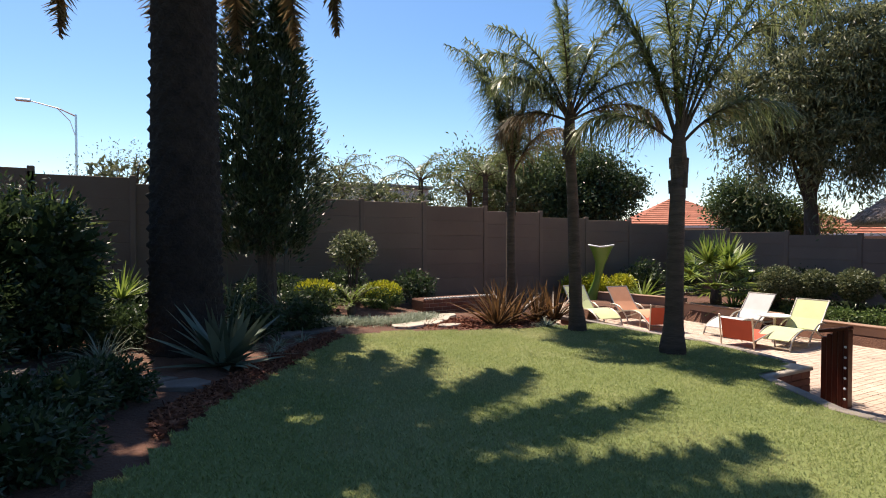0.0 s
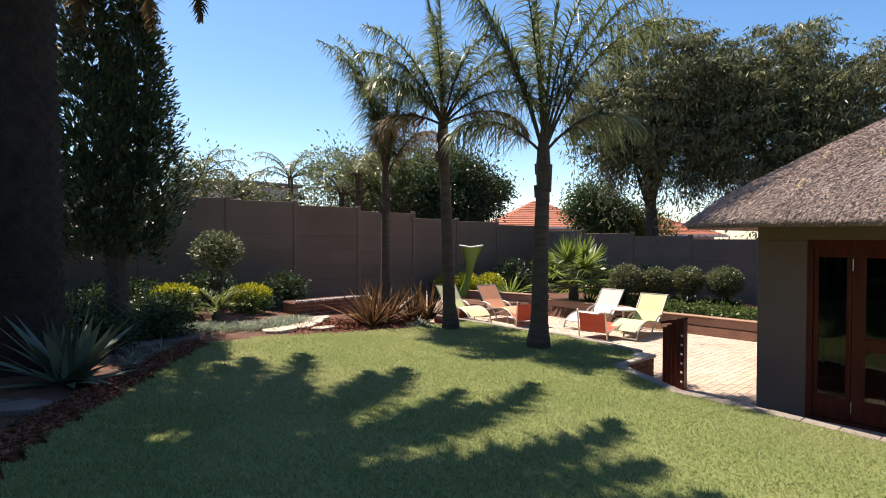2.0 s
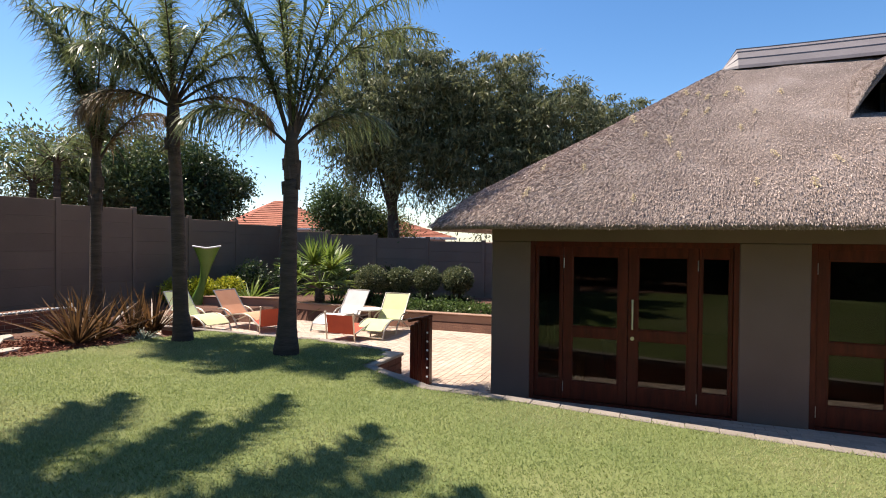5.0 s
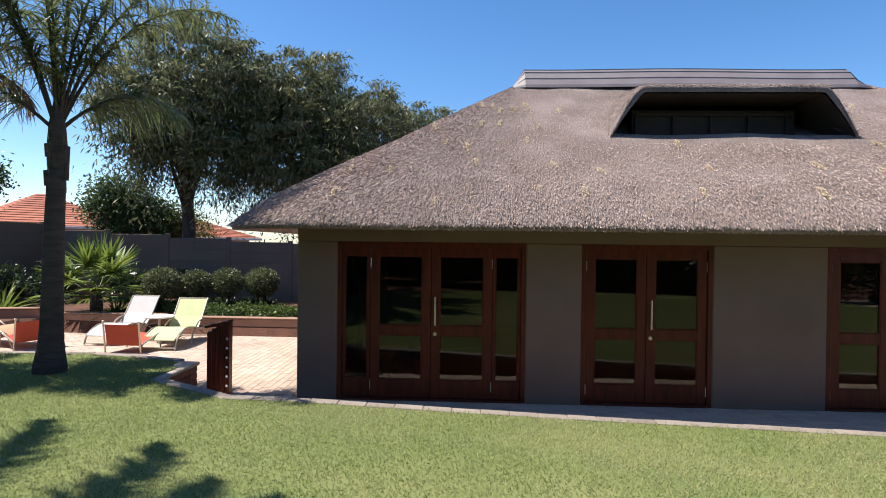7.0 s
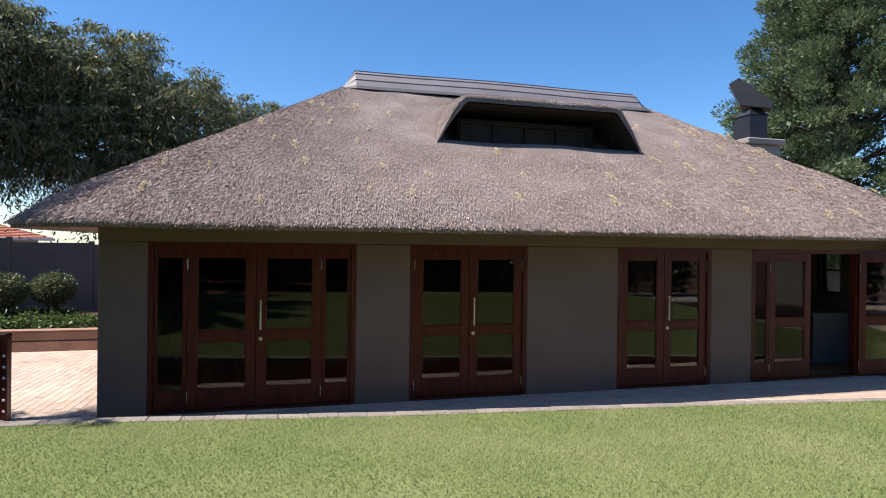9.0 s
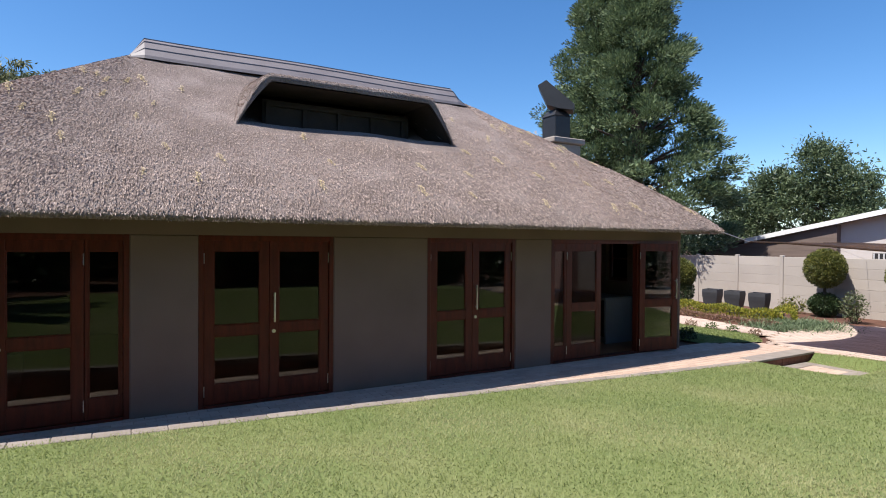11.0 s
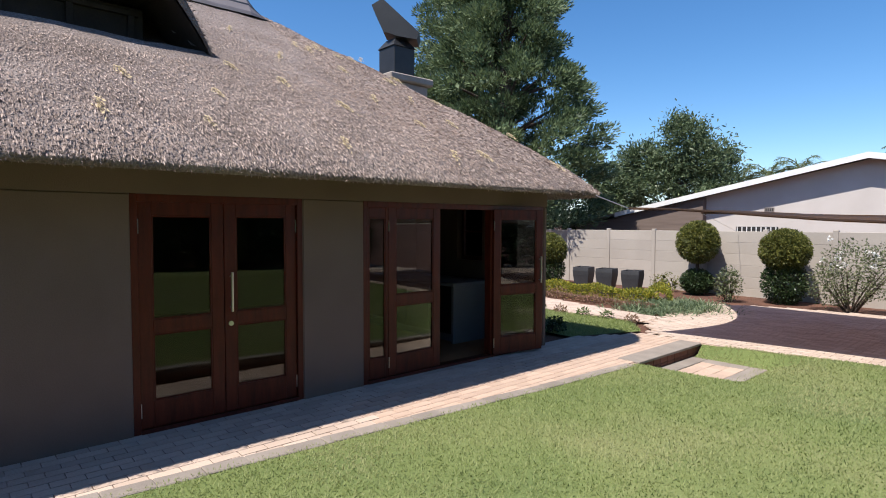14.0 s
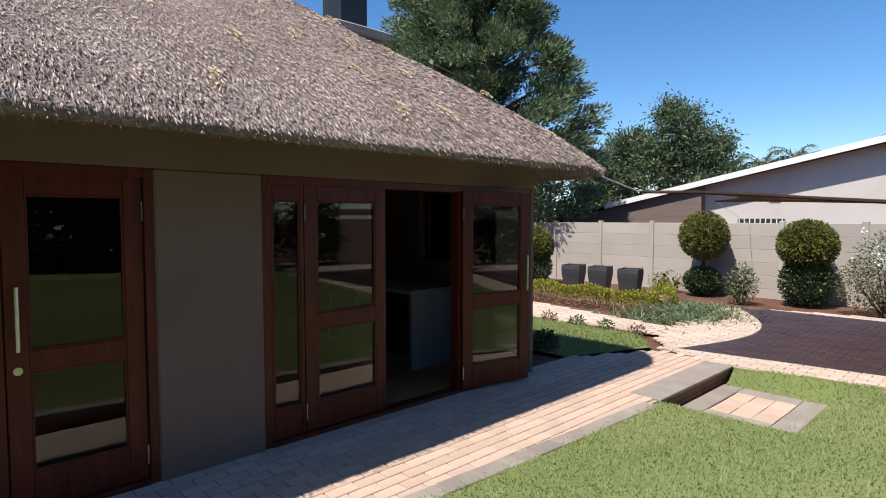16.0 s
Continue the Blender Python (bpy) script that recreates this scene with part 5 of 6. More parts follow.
FAB = {"lime": material("lime_mesh_fabric", [(0.50, 0.54, 0.28), (0.57, 0.61, 0.33)], 4, 0.8, 0.15, fine=200),
       "white": material("white_mesh_fabric", [(0.50, 0.475, 0.46), (0.57, 0.545, 0.53)], 4, 0.8, 0.15, fine=200),
       "peach": material("peach_mesh_fabric", [(0.58, 0.27, 0.15), (0.66, 0.33, 0.19)], 4, 0.8, 0.15, fine=200),
       "red": material("orange_red_sling", [(0.33, 0.045, 0.015), (0.42, 0.065, 0.022)], 4, 0.7, 0.15, fine=150)}


def sling(profile, w, thick=0.014):
    m = Mesh()
    top = [[(x, -w / 2, z), (x, w / 2, z)] for x, z in profile]
    bot = [[(x, -w / 2, z - thick), (x, w / 2, z - thick)] for x, z in profile]
    ring = [[a[0], a[1], b[1], b[0]] for a, b in zip(top, bot)]
    m.grid(ring, closed=True)
    n = len(ring)
    m.f += [(3, 2, 1, 0), tuple(4 * (n - 1) + k for k in range(4))]
    m.m += [0, 0]
    return m


def curve(pts, n=6):
    """Points on a smooth line through pts."""
    out = []
    P = [pts[0]] + list(pts) + [pts[-1]]
    for i in range(1, len(P) - 2):
        for k in range(n):
            t = k / n
            out.append(tuple(0.5 * (2 * b + (c - a) * t + (2 * a - 5 * b + 4 * c - d) * t * t + (3 * b - a - 3 * c + d) * t ** 3) for a, b, c, d in zip(P[i - 1], P[i], P[i + 1], P[i + 2])))
    out.append(tuple(pts[-1]))
    return out


def lounger(x, y, turn, fabric, label):
    """Head towards local +x."""
    t = thing("sun_lounger", label, "sun lounger", pose(x, y, 0.0, 0, 0, turn), group="sun loungers on the patio")
    seat = curve([(0.02, 0.0, 0.20), (0.25, 0, 0.31), (0.55, 0, 0.37), (0.9, 0, 0.33), (1.15, 0, 0.30)])
    part("seat", sling([(p[0], p[2]) for p in seat], 0.58), FAB[fabric], t, smooth=False)
    part("backrest", sling([(1.15, 0.31), (1.35, 0.5), (1.62, 0.84)], 0.58), FAB[fabric], t)
    for s in (-0.32, 0.32):
        part("side_rail", Mesh().tube(curve([(0.0, s, 0.02), (0.12, s, 0.22), (0.45, s, 0.36), (0.85, s, 0.33), (1.2, s, 0.27), (1.65, s, 0.27)]), 0.018, 8), ALU, t)
        part("rear_leg", Mesh().tube(curve([(0.72, s, 0.02), (0.86, s, 0.24), (1.08, s, 0.40), (1.3, s, 0.44), (1.44, s, 0.42)]), 0.018, 8), ALU, t)
        part("rocker", Mesh().tube(curve([(0.95, s, 0.33), (1.35, s, 0.15), (1.75, s, 0.02)]), 0.016, 8), ALU, t)
        part("back_rail", Mesh().tube([(1.13, s * 0.95, 0.29), (1.35, s * 0.95, 0.50), (1.64, s * 0.95, 0.86)], 0.014, 8), ALU, t)
    for px, pz in ((0.02, 0.05), (1.75, 0.02), (1.64, 0.85)):
        part("crossbar", Mesh().tube([(px, -0.32, pz), (px, 0.32, pz)], 0.014, 8), ALU, t)
    return t


lounger(10.72, 6.2, 4, "lime", "lime green mesh sun lounger on a pale metal frame")
lounger(11.1, 7.6, 0, "white", "white mesh sun lounger on a pale metal frame")
lounger(10.95, 8.95, 80, "peach", "peach mesh sun lounger with curved metal arms")
lounger(10.15, 9.7, 80, "lime", "pale green sun lounger partly behind a palm trunk")


def sling_chair(x, y, turn):
    t = thing("sling_chair", "low orange-red sling chair seen from its back", "chair", pose(x, y, 0, 0, 0, turn), group="low orange chairs")
    part("back", sling([(0.03, 0.16), (0.0, 0.36), (-0.04, 0.54)], 0.66), FAB["red"], t)
    part("seat", sling([(0.04, 0.17), (0.3, 0.22), (0.62, 0.30)], 0.66), FAB["red"], t)
    for s in (-0.35, 0.35):
        part("post", Mesh().tube([(0.02, s, 0.0), (-0.05, s, 0.58)], 0.016, 8).lathe([(0.001, 0.03), (0.024, 0.015), (0.024, -0.005), (0.016, -0.02)], (-0.05, s, 0.59), 8), ALU, t)
        part("front_leg", Mesh().tube([(0.64, s, 0.0), (0.62, s, 0.31), (0.03, s, 0.16)], 0.016, 8), ALU, t)
    return t


sling_chair(10.4, 6.7, -3)
sling_chair(10.72, 8.62, 60)
tb = thing("side_table", "small round white patio table on a pedestal", "table", pose(11.75, 6.75, 0))
part("tabletop", Mesh().lathe([(0.001, 0.50), (0.29, 0.50), (0.305, 0.515), (0.30, 0.53), (0.001, 0.535)], (0, 0, 0), 24), BARGE, tb)
part("pedestal", Mesh().tube([(0, 0, 0.05), (0, 0, 0.5)], 0.025, 10), ALU, tb)
for k in range(3):
    a = k * 2.094
    part("leg", Mesh().tube([(0, 0, 0.16), (0.2 * math.cos(a), 0.2 * math.sin(a), 0.015)], 0.016, 6), ALU, tb)

PLANTER_WALL = material("terracotta_plastered_planter", [(0.27, 0.16, 0.11), (0.34, 0.21, 0.15)], 1.5, 0.9, 0.3, fine=60)
pl = thing("planter_wall", "low terracotta plastered planter wall round the patio", "planter", pose(0, 0, 0))
for a, b, h in (((12.72, 2.7), (12.72, 7.2), 0.36), ((12.72, 7.2), (12.78, 9.7), 0.40), ((12.78, 9.7), (12.2, 12.2), 0.5)):
    d = Vector((b[0] - a[0], b[1] - a[1], 0))
    seg = part("wall_length", Mesh().box(0, d.length, -0.2, 0.0, -0.05, h, 0.012), PLANTER_WALL, pl, at=Matrix.Translation((a[0], a[1], 0)) @ d.to_track_quat("X", "Z").to_matrix().to_4x4())
    part("coping", Mesh().box(-0.0, d.length, -0.22, 0.02, h + 0.001, h + 0.035, 0.01), PLANTER_WALL, seg)
for th, r in ((28.77, 0.42), (25.91, 0.35), (23.22, 0.40), (20.04, 0.42)):
    d = 15.2
    x, y = 0.18 + d * math.cos(radians(th)), 0.36 + d * math.sin(radians(th))
    bush("clipped ball shrub on a short stem in the bed", "topiary", (x, y, 0.3), [((0, 0, 0.78), (r, r, r * 0.86))], LEAF_GREY, 3000, 0.055, 0.034, name="ball_topiary", stems=3, group="row of ball shrubs", inner=0.75)
    bush("dark low shrub under the ball shrubs", "shrub", (x + 0.2, y + 0.2, 0.3), [((0, 0, 0.12), (0.7, 0.7, 0.24))], LEAF_DARK, 1300, 0.06, 0.03, group="dark underplanting")
for i in range(9):
    y = 3.1 + i * 0.52
    bush("leafy green ground cover behind the planter wall", "shrub", (13.25 + 0.12 * (i % 3), y, 0.3), [((0, 0, 0.14), (0.34, 0.36, 0.20))], LEAF_MID, 520, 0.07, 0.045, group="ground cover in the planter", stems=3)


def fan_palm(base, n=22, stem=0.9, size=0.55):
    t = thing("fan_palm", "fan palm with bright green pleated leaves", "palm tree", pose(*base))
    part("trunk", trunk_mesh([(0, 0, -0.1), (0, 0, 0.45)], [0.16, 0.13], 9, 0.2), BARK, t)
    for i in range(n):
        az, el = i * 2.4, radians(80 - 95 * (i / n))
        d = np.array([math.cos(az) * math.cos(el), math.sin(az) * math.cos(el), math.sin(el)])
        c = np.array([0, 0, 0.45]) + d * stem * (1.0 if i < n * 0.7 else 0.8)
        s = np.cross(d, np.array([0.0, 0, 1.0]))
        s = s / max(np.linalg.norm(s), 1e-6)
        u = np.cross(s, d)
        sets = []
        m = Mesh().tube([(0, 0, 0.42), tuple(c)], [0.018, 0.01], 5, caps=False)
        sets.append((np.array(m.v), np.array(m.f)))
        ang = np.linspace(-2.2, 2.2, 30)
        D = np.cos(ang)[:, None] * d + np.sin(ang)[:, None] * s + u * 0.12 + RNG.normal(size=(30, 3)) * 0.04
        sets.append(blades(np.repeat(c[None], 30, 0), D, size * (0.75 + 0.25 * np.cos(ang)), 0.085, 0.06 + 0.25 * i / n, 3))
        part("leaf", joined(*sets), LEAF_FAN, t)
    return t


fan_palm((13.6, 9.35, 0.32), 17, 0.85, 0.80)
spiky("green flax clump with arching leaves in the planter", "flax", (13.2, 11.4, 0.32), 80, 1.0, 0.045, LEAF_FAN, 1.0, 0.3, "flax")
spiky("dark spiky plant in the planter", "flax", (13.2, 8.6, 0.32), 90, 0.8, 0.04, LEAF_MID, 1.0, 0.3, "flax")
cycad((13.4, 8.0, 0.32), 20, 0.7)
for x, y in ((12.55, 12.6), (13.3, 12.3), (12.0, 12.9)):
    bush("yellow-leaved shrub behind the loungers", "shrub", (x, y, 0.3), [((0, 0, 0.36), (0.45, 0.45, 0.36))], LEAF_LIME, 1500, 0.08, 0.035, group="yellow shrubs in the planter")
bush("dark green backing shrubs along the wall", "shrub", (14.6, 12.6, 0.3), [((0, 0, 0.5), (0.9, 0.5, 0.7)), ((1.4, -0.5, 0.6), (0.8, 0.6, 0.8)), ((2.0, -2.0, 0.5), (0.6, 0.9, 0.7)), ((2.1, -3.8, 0.45), (0.6, 1.0, 0.6))], LEAF_DARK, 5000, 0.07, 0.035)

# green lily-shaped sculpture
SCULPT = material("glazed_green_sculpture", [(0.10, 0.20, 0.025), (0.17, 0.29, 0.05)], 2, 0.35, 0.05)
sc = thing("lily_sculpture", "tall green trumpet-shaped garden sculpture with a white rim", "sculpture", pose(12.15, 12.15, 0.3))
rws, rim = [], []
for i in range(19):
    t = i / 18
    z = 0.0 + 1.55 * t
    cx = -0.22 + 0.30 * t + 0.10 * math.sin(t * 3.0)
    hw = 0.20 - 0.10 * math.sin(min(1, t / 0.75) * math.pi * 0.9) + 0.25 * max(0, t - 0.72) ** 1.3 * 4
    rws.append([(cx * 0.7 + hw * math.cos(a) * 0.7 + 0.45 * hw * math.sin(a) * 0.7, -cx * 0.7 - hw * math.cos(a) * 0.7 + 0.45 * hw * math.sin(a) * 0.7, z + 0.3 * max(0, t - 0.8) * abs(math.cos(a))) for a in np.linspace(0, 2 * math.pi, 20)[:-1]])
part("body", Mesh().grid(rws, closed=True), SCULPT, sc, smooth=True)
part("rim", Mesh().tube(rws[-1] + [rws[-1][0]], 0.022, 6), BARGE, sc, "white rim", smooth=True)

# folded timber gate by the steps
gt = thing("folded_gate", "dark red-brown slatted timber gate folded beside the paving", "gate", pose(7.80, 3.60, 0.0))
for k in range(4):
    part("board", Mesh().box(0.0 + 0.01 * k, 0.10 + 0.01 * k, 0.03 + 0.07 * k, 0.09 + 0.07 * k, 0.0, 0.99 - 0.045 * k, 0.008), TIMBER, gt)
part("top_rail", Mesh().box(-0.01, 0.15, -0.02, 0.33, -0.025, 0.02, 0.008), TIMBER, gt, at=pose(0, 0, 1.0, -13, 0, 0))
part("side_rail", Mesh().box(-0.005, 0.115, -0.03, 0.025, 0.0, 0.98, 0.008), TIMBER, gt)
for k in range(6):
    part("bolt", Mesh().lathe([(0.001, 0.012), (0.012, 0.01), (0.017, 0.0)], (0, 0, 0), 10), BARGE, gt, "pale bolt head", at=pose(-0.006, 0.0, 0.12 + 0.13 * k, 0, -90, 0))

# low step and retaining edge at the lawn's corner
st = thing("garden_step", "low stone-topped step in brown brick beside the lawn", "step", pose(0, 0, 0))
part("tread", Mesh().box(6.86, 8.06, 4.10, 4.48, 0.345, 0.395, 0.012), STONE, st)
for i in range(5):
    for k in range(4):
        part("brick", Mesh().box(6.88 + i * 0.23, 7.10 + i * 0.23, 4.12, 4.23, -0.03 + k * 0.095, 0.058 + k * 0.095, 0.005), RED_BRICK, st)
edge = thing("retaining_edge", "low brown brick wall holding the lawn above the paving", "wall", kind="structure")


def edge_run(a, b, n, cap):
    d = Vector((b[0] - a[0], b[1] - a[1], 0))
    for i in range(n):
        p = Vector((a[0], a[1], 0)) + d * ((i + 0.5) / n)
        top = hill(p.x, p.y) + 0.01
        at = Matrix.Translation((a[0], a[1], 0)) @ d.to_track_quat("X", "Z").to_matrix().to_4x4()
        x0, x1 = i * d.length / n + 0.0015, (i + 1) * d.length / n - 0.0015
        if top > 0.07:
            part("brick_pier", Mesh().box(x0, x1, -0.1, 0.0, -0.08, top - 0.05, 0.006), RED_BRICK, edge, at=at)
        p0, p1 = (Vector((a[0], a[1], 0)) + d * (k / n) for k in (i, i + 1))
        z0, z1 = hill(p0.x, p0.y), hill(p1.x, p1.y)
        blk = Mesh().box(x0, x1, -0.12, 0.03 if cap else 0.02, -0.055, 0.022 + 0.002 * (i % 3), 0.007)
        blk.v = [(x, y, z + z0 + (z1 - z0) * (x - x0) / (x1 - x0)) for x, y, z in blk.v]
        part("kerb_block", blk, KERB, edge, at=at)


edge_run((KERB_X + 0.02, -9.9), (KERB_X + 0.02, 2.9), 42, True)
edge_run((KERB_X + 0.02, 2.9), (6.85, 4.1), 5, True)
ring = [(8.05, 4.4), (8.38, 5.9), (8.24, 7.2), (8.28, 8.3), (8.3, 9.4)]
for a, b in zip(ring, ring[1:]):
    edge_run(a, b, 4, False)

# ---- south garden ----
POT = material("charcoal_planter_pot", [(0.03, 0.03, 0.034), (0.05, 0.05, 0.055)], 3, 0.55, 0.15)


def square_pot(x, y):
    t = thing("square_pot", "tall tapered charcoal square planter pot", "plant pot", pose(x, y, 0.0, 0, 0, 12), group="three charcoal pots by the wall")
    R = []
    for w, z in ((0.16, -0.08), (0.20, 0.2), (0.228, 0.42), (0.236, 0.54), (0.228, 0.64), (0.195, 0.64), (0.19, 0.5)):
        R.append([(-w, -w, z), (w, -w, z), (w, w, z), (-w, w, z)])
    part("body", Mesh().grid(R, closed=True), POT, t)
    part("earth", Mesh().add([(-.19, -.19, .5), (.19, -.19, .5), (.19, .19, .5), (-.19, .19, .5)], [(0, 1, 2, 3)]), SOIL, t)


for x, y in ((11.70, -16.88), (10.95, -16.88), (10.14, -16.83)):
    square_pot(x, y)


def lollipop(x, y, balls, base_skirt, label):
    t = thing("topiary", label, "topiary", pose(x, y, -0.06), group="clipped topiary by the wall")
    part("stem", Mesh().tube([(0, 0, -0.05), (0, 0, balls[0][0])], 0.045, 8), BARK, t)
    for z, r, rz in balls:
        P, d = shell_points(7000, (0, 0, z), (r, r, rz), 0.8)
        P2, d2 = shell_points(500, (0, 0, z), (r * 0.75, r * 0.75, rz * 0.75), 0.0)
        part("clipped_ball", joined(leaf_quads(P, d + RNG.normal(size=P.shape) * 0.6, 0.05, 0.03), leaf_quads(P2, RNG.normal(size=P2.shape), 0.24, 0.16)), LEAF_TOPIARY, t)
    if base_skirt:
        P, d = shell_points(4500, (0, 0, base_skirt[0]), (base_skirt[1], base_skirt[1], base_skirt[2]), 0.3)
        part("lower_growth", leaf_quads(P, d + RNG.normal(size=P.shape) * 0.6, 0.06, 0.04), LEAF_DARK, t)


lollipop(9.2, -18.55, [(1.44, 0.55, 0.58)], (0.36, 0.42, 0.34), "clipped ball topiary on a bare stem, sunlit top")
lollipop(7.02, -18.4, [(1.30, 0.56, 0.52)], (0.52, 0.5, 0.56), "clipped round topiary over a leafy base")
lollipop(13.5, -17.6, [(1.1, 0.55, 0.55)], (0.50, 0.50, 0.50), "clipped round topiary over a leafy base")
rose = bush("tall rose bush with white blooms against the wall", "rose bush", (5.55, -17.85, -0.06), [((0, 0, 0.9), (0.62, 0.5, 0.72)), ((0.35, 0, 0.6), (0.5, 0.4, 0.5)), ((-0.6, 0.1, 0.95), (0.5, 0.4, 0.6))], LEAF_GREY, 4600, 0.055, 0.03, name="rose_bush", stems=14, fill=0.0)
for i in range(20):
    P, d = shell_points(14, (0, 0, 0), (0.035, 0.035, 0.03), 0.4)
    part("bloom", leaf_quads(P, d, 0.05, 0.045), FLOWER, rose, at=pose(random.uniform(-0.9, 0.6), random.uniform(-0.1, 0.5), random.uniform(0.9, 1.65)))
bush("small leafy rose bush by the topiary", "shrub", (8.05, -17.7, -0.06), [((0, 0, 0.45), (0.34, 0.3, 0.45))], LEAF_GREY, 700, 0.055, 0.03, stems=7)
bush("small brown-tipped shrub at the wall's foot", "shrub", (10.1, -18.6, -0.06), [((0, 0, 0.25), (0.5, 0.3, 0.3))], LEAF_TOPIARY, 500, 0.05, 0.02, stems=5)


def hedge(name, label, a, b, w, h, leaf, per_m=1500, group=""):
    d = Vector((b[0] - a[0], b[1] - a[1], 0))
    n = int(d.length * per_m)
    t = thing(name, label, "hedge", pose(a[0], a[1], -0.06, 0, 0, math.degrees(math.atan2(d.y, d.x))), group)
    u = RNG.uniform(0, d.length, n)
    a2 = RNG.uniform(0, np.pi, n)
    r = RNG.uniform(0.8, 1.08, n) * (1 + 0.12 * np.sin(u * 5.0))
    P = np.stack([u, np.cos(a2) * w / 2 * r, 0.02 + np.sin(a2) ** 0.6 * h * r], 1)
    D = np.stack([np.zeros(n), np.cos(a2), np.sin(a2) + 0.3], 1) + RNG.normal(size=(n, 3)) * 0.6
    part("leaves", leaf_quads(P, D, 0.055, 0.03), leaf, t)
    m = Mesh()
    for k in range(int(d.length / 0.3)):
        m.tube([(0.15 + 0.3 * k, 0, -0.02), (0.17 + 0.3 * k, 0.03, h * 0.8)], [0.02, 0.01], 5)
    part("stems", m, BARK, t)["kind"] = "stuff"


hedge("low_hedge", "low clipped golden-green hedge beside the path", (8.75, -15.3), (14.0, -15.6), 0.6, 0.34, LEAF_GOLD)
hedge("low_hedge", "low clipped golden-green hedge turning to the wall", (8.75, -15.55), (9.4, -16.9), 0.5, 0.36, LEAF_GOLD)
hedge("bedding_row", "row of pink and bronze bedding plants", (8.4, -14.85), (13.2, -15.2), 0.3, 0.11, PINK, 700)
t = thing("agapanthus", "broad clump of strappy green leaves at the path's bend", "agapanthus", pose(8.3, -15.4, -0.06))
n = 4200
P = np.concatenate([RNG.normal(size=(n, 2)) * np.array([0.42, 0.5]), np.zeros((n, 1))], 1)
D = np.concatenate([RNG.normal(size=(n, 2)) * 0.7, np.ones((n, 1))], 1)
part("leaves", blades(P, D, 0.5 * RNG.uniform(0.6, 1.1, n), 0.022, 0.55, 3), LEAF_STRAP, t)
for i in range(9):
    bush("small bedding plant along the lawn edge", "bedding plant", (7.95 + 0.55 * i, -13.02 + 0.012 * i, -0.04), [((0, 0, 0.08), (0.13, 0.13, 0.11))], PINK if i % 3 == 0 else LEAF_MID, 130, 0.05, 0.03, stems=3, group="bedding plants along the lawn")
bush("dark clipped shrub at the pavilion's corner", "shrub", (8.35, -11.15, -0.05), [((0, 0, 0.13), (0.2, 0.2, 0.16))], LEAF_DARK, 500, 0.05, 0.028)

# shade sail
def shade_cloth():
    """Open-weave brown cloth: a little light passes between the threads."""
    m = leaf_material("brown_shade_cloth", (0.045, 0.027, 0.02), (0.05, 0.03, 0.022), 0.9, through_light=0.12)
    t = m.node_tree
    hole, mx = t.nodes.new("ShaderNodeBsdfTransparent"), t.nodes.new("ShaderNodeMixShader")
    hole.inputs[0].default_value = (1.0, 0.72, 0.48, 1)
    mx.inputs[0].default_value = 0.28
    end = t.nodes["Material Output"].inputs[0]
    t.links.new(end.links[0].from_socket, mx.inputs[1])
    t.links.new(hole.outputs[0], mx.inputs[2])
    t.links.new(mx.outputs[0], end)
    return m


SAIL = shade_cloth()
A, B, C1, C2 = Vector((7.05, -11.3, 2.12)), Vector((7.9, -15.8, 2.12)), Vector((-4.5, -12.7, 2.05)), Vector((-4.5, -17.0, 2.12))
sl = thing("shade_sail", "brown shade sail stretched over the drive", "shade sail")
m = Mesh()
N = 18
R = []
for i in range(N + 1):
    row = []
    for j in range(N + 1):
        u, v = i / N, j / N
        p = A.lerp(C1, u).lerp(B.lerp(C2, u), v)
        p.y += 0.28 * math.sin(math.pi * u) * (1 - 2 * v) * -1
        p.x -= 0.75 * math.sin(math.pi * v) * (1 - u) ** 2
        p.z -= (0.20 * (1 - v) + 0.10 * v) * smooth01(u / 0.3) * smooth01((1 - u) / 0.3)
        row.append(tuple(p))
    R.append(row)
m.grid(R)
m.grid([[(x, y, z - 0.012) for x, y, z in row] for row in R[::-1]])
part("cloth", m, SAIL, sl)
part("hem", Mesh().tube([row[0] for row in R], 0.02, 6).tube([row[-1] for row in R], 0.02, 6), SAIL, sl)
part("stay", Mesh().tube([tuple(A), (7.45, -10.5, 2.42)], 0.008, 5), STEEL, sl)
part("stay", Mesh().tube([tuple(B), (8.4, -19.14, 1.66)], 0.004, 5), STEEL, sl, "steel stay cable")

# landing with brick edge
ld = thing("landing", "small sunken landing of pavers with grey edging", "step", pose(0, 0, 0))
for i in range(9):
    for k in range(2):
        part("brick", Mesh().box(6.19, 6.30, -10.15 - i * 0.205, -10.15 - (i + 1) * 0.205 + 0.008, -0.2 + k * 0.085, -0.12 + k * 0.085, 0.004), RED_BRICK, ld)
part("coping", Mesh().box(6.165, 6.50, -12.0, -10.12, -0.03, 0.012, 0.008), KERB, ld)
for x0, x1, y0, y1 in ((5.12, 5.34, -11.75, -10.5), (5.96, 6.185, -11.75, -10.5), (5.345, 5.955, -10.72, -10.5), (5.345, 5.955, -11.75, -11.53)):
    part("edging", Mesh().box(x0, x1, y0, y1, -0.26, -0.165, 0.008), KERB, ld)
for i in range(3):
    for j in range(3):
        part("paver", Mesh().box(5.35 + j * 0.2, 5.545 + j * 0.2, -11.52 + i * 0.265, -11.26 + i * 0.265, -0.25, -0.168 - 0.003 * ((i + j) % 2), 0.005), PAVER, ld)

# second lawn south of the pavilion
LAWN2 = [(7.85, -10.95), (15.5, -10.95), (15.5, -12.9), (7.95, -13.0), (7.35, -12.3)]
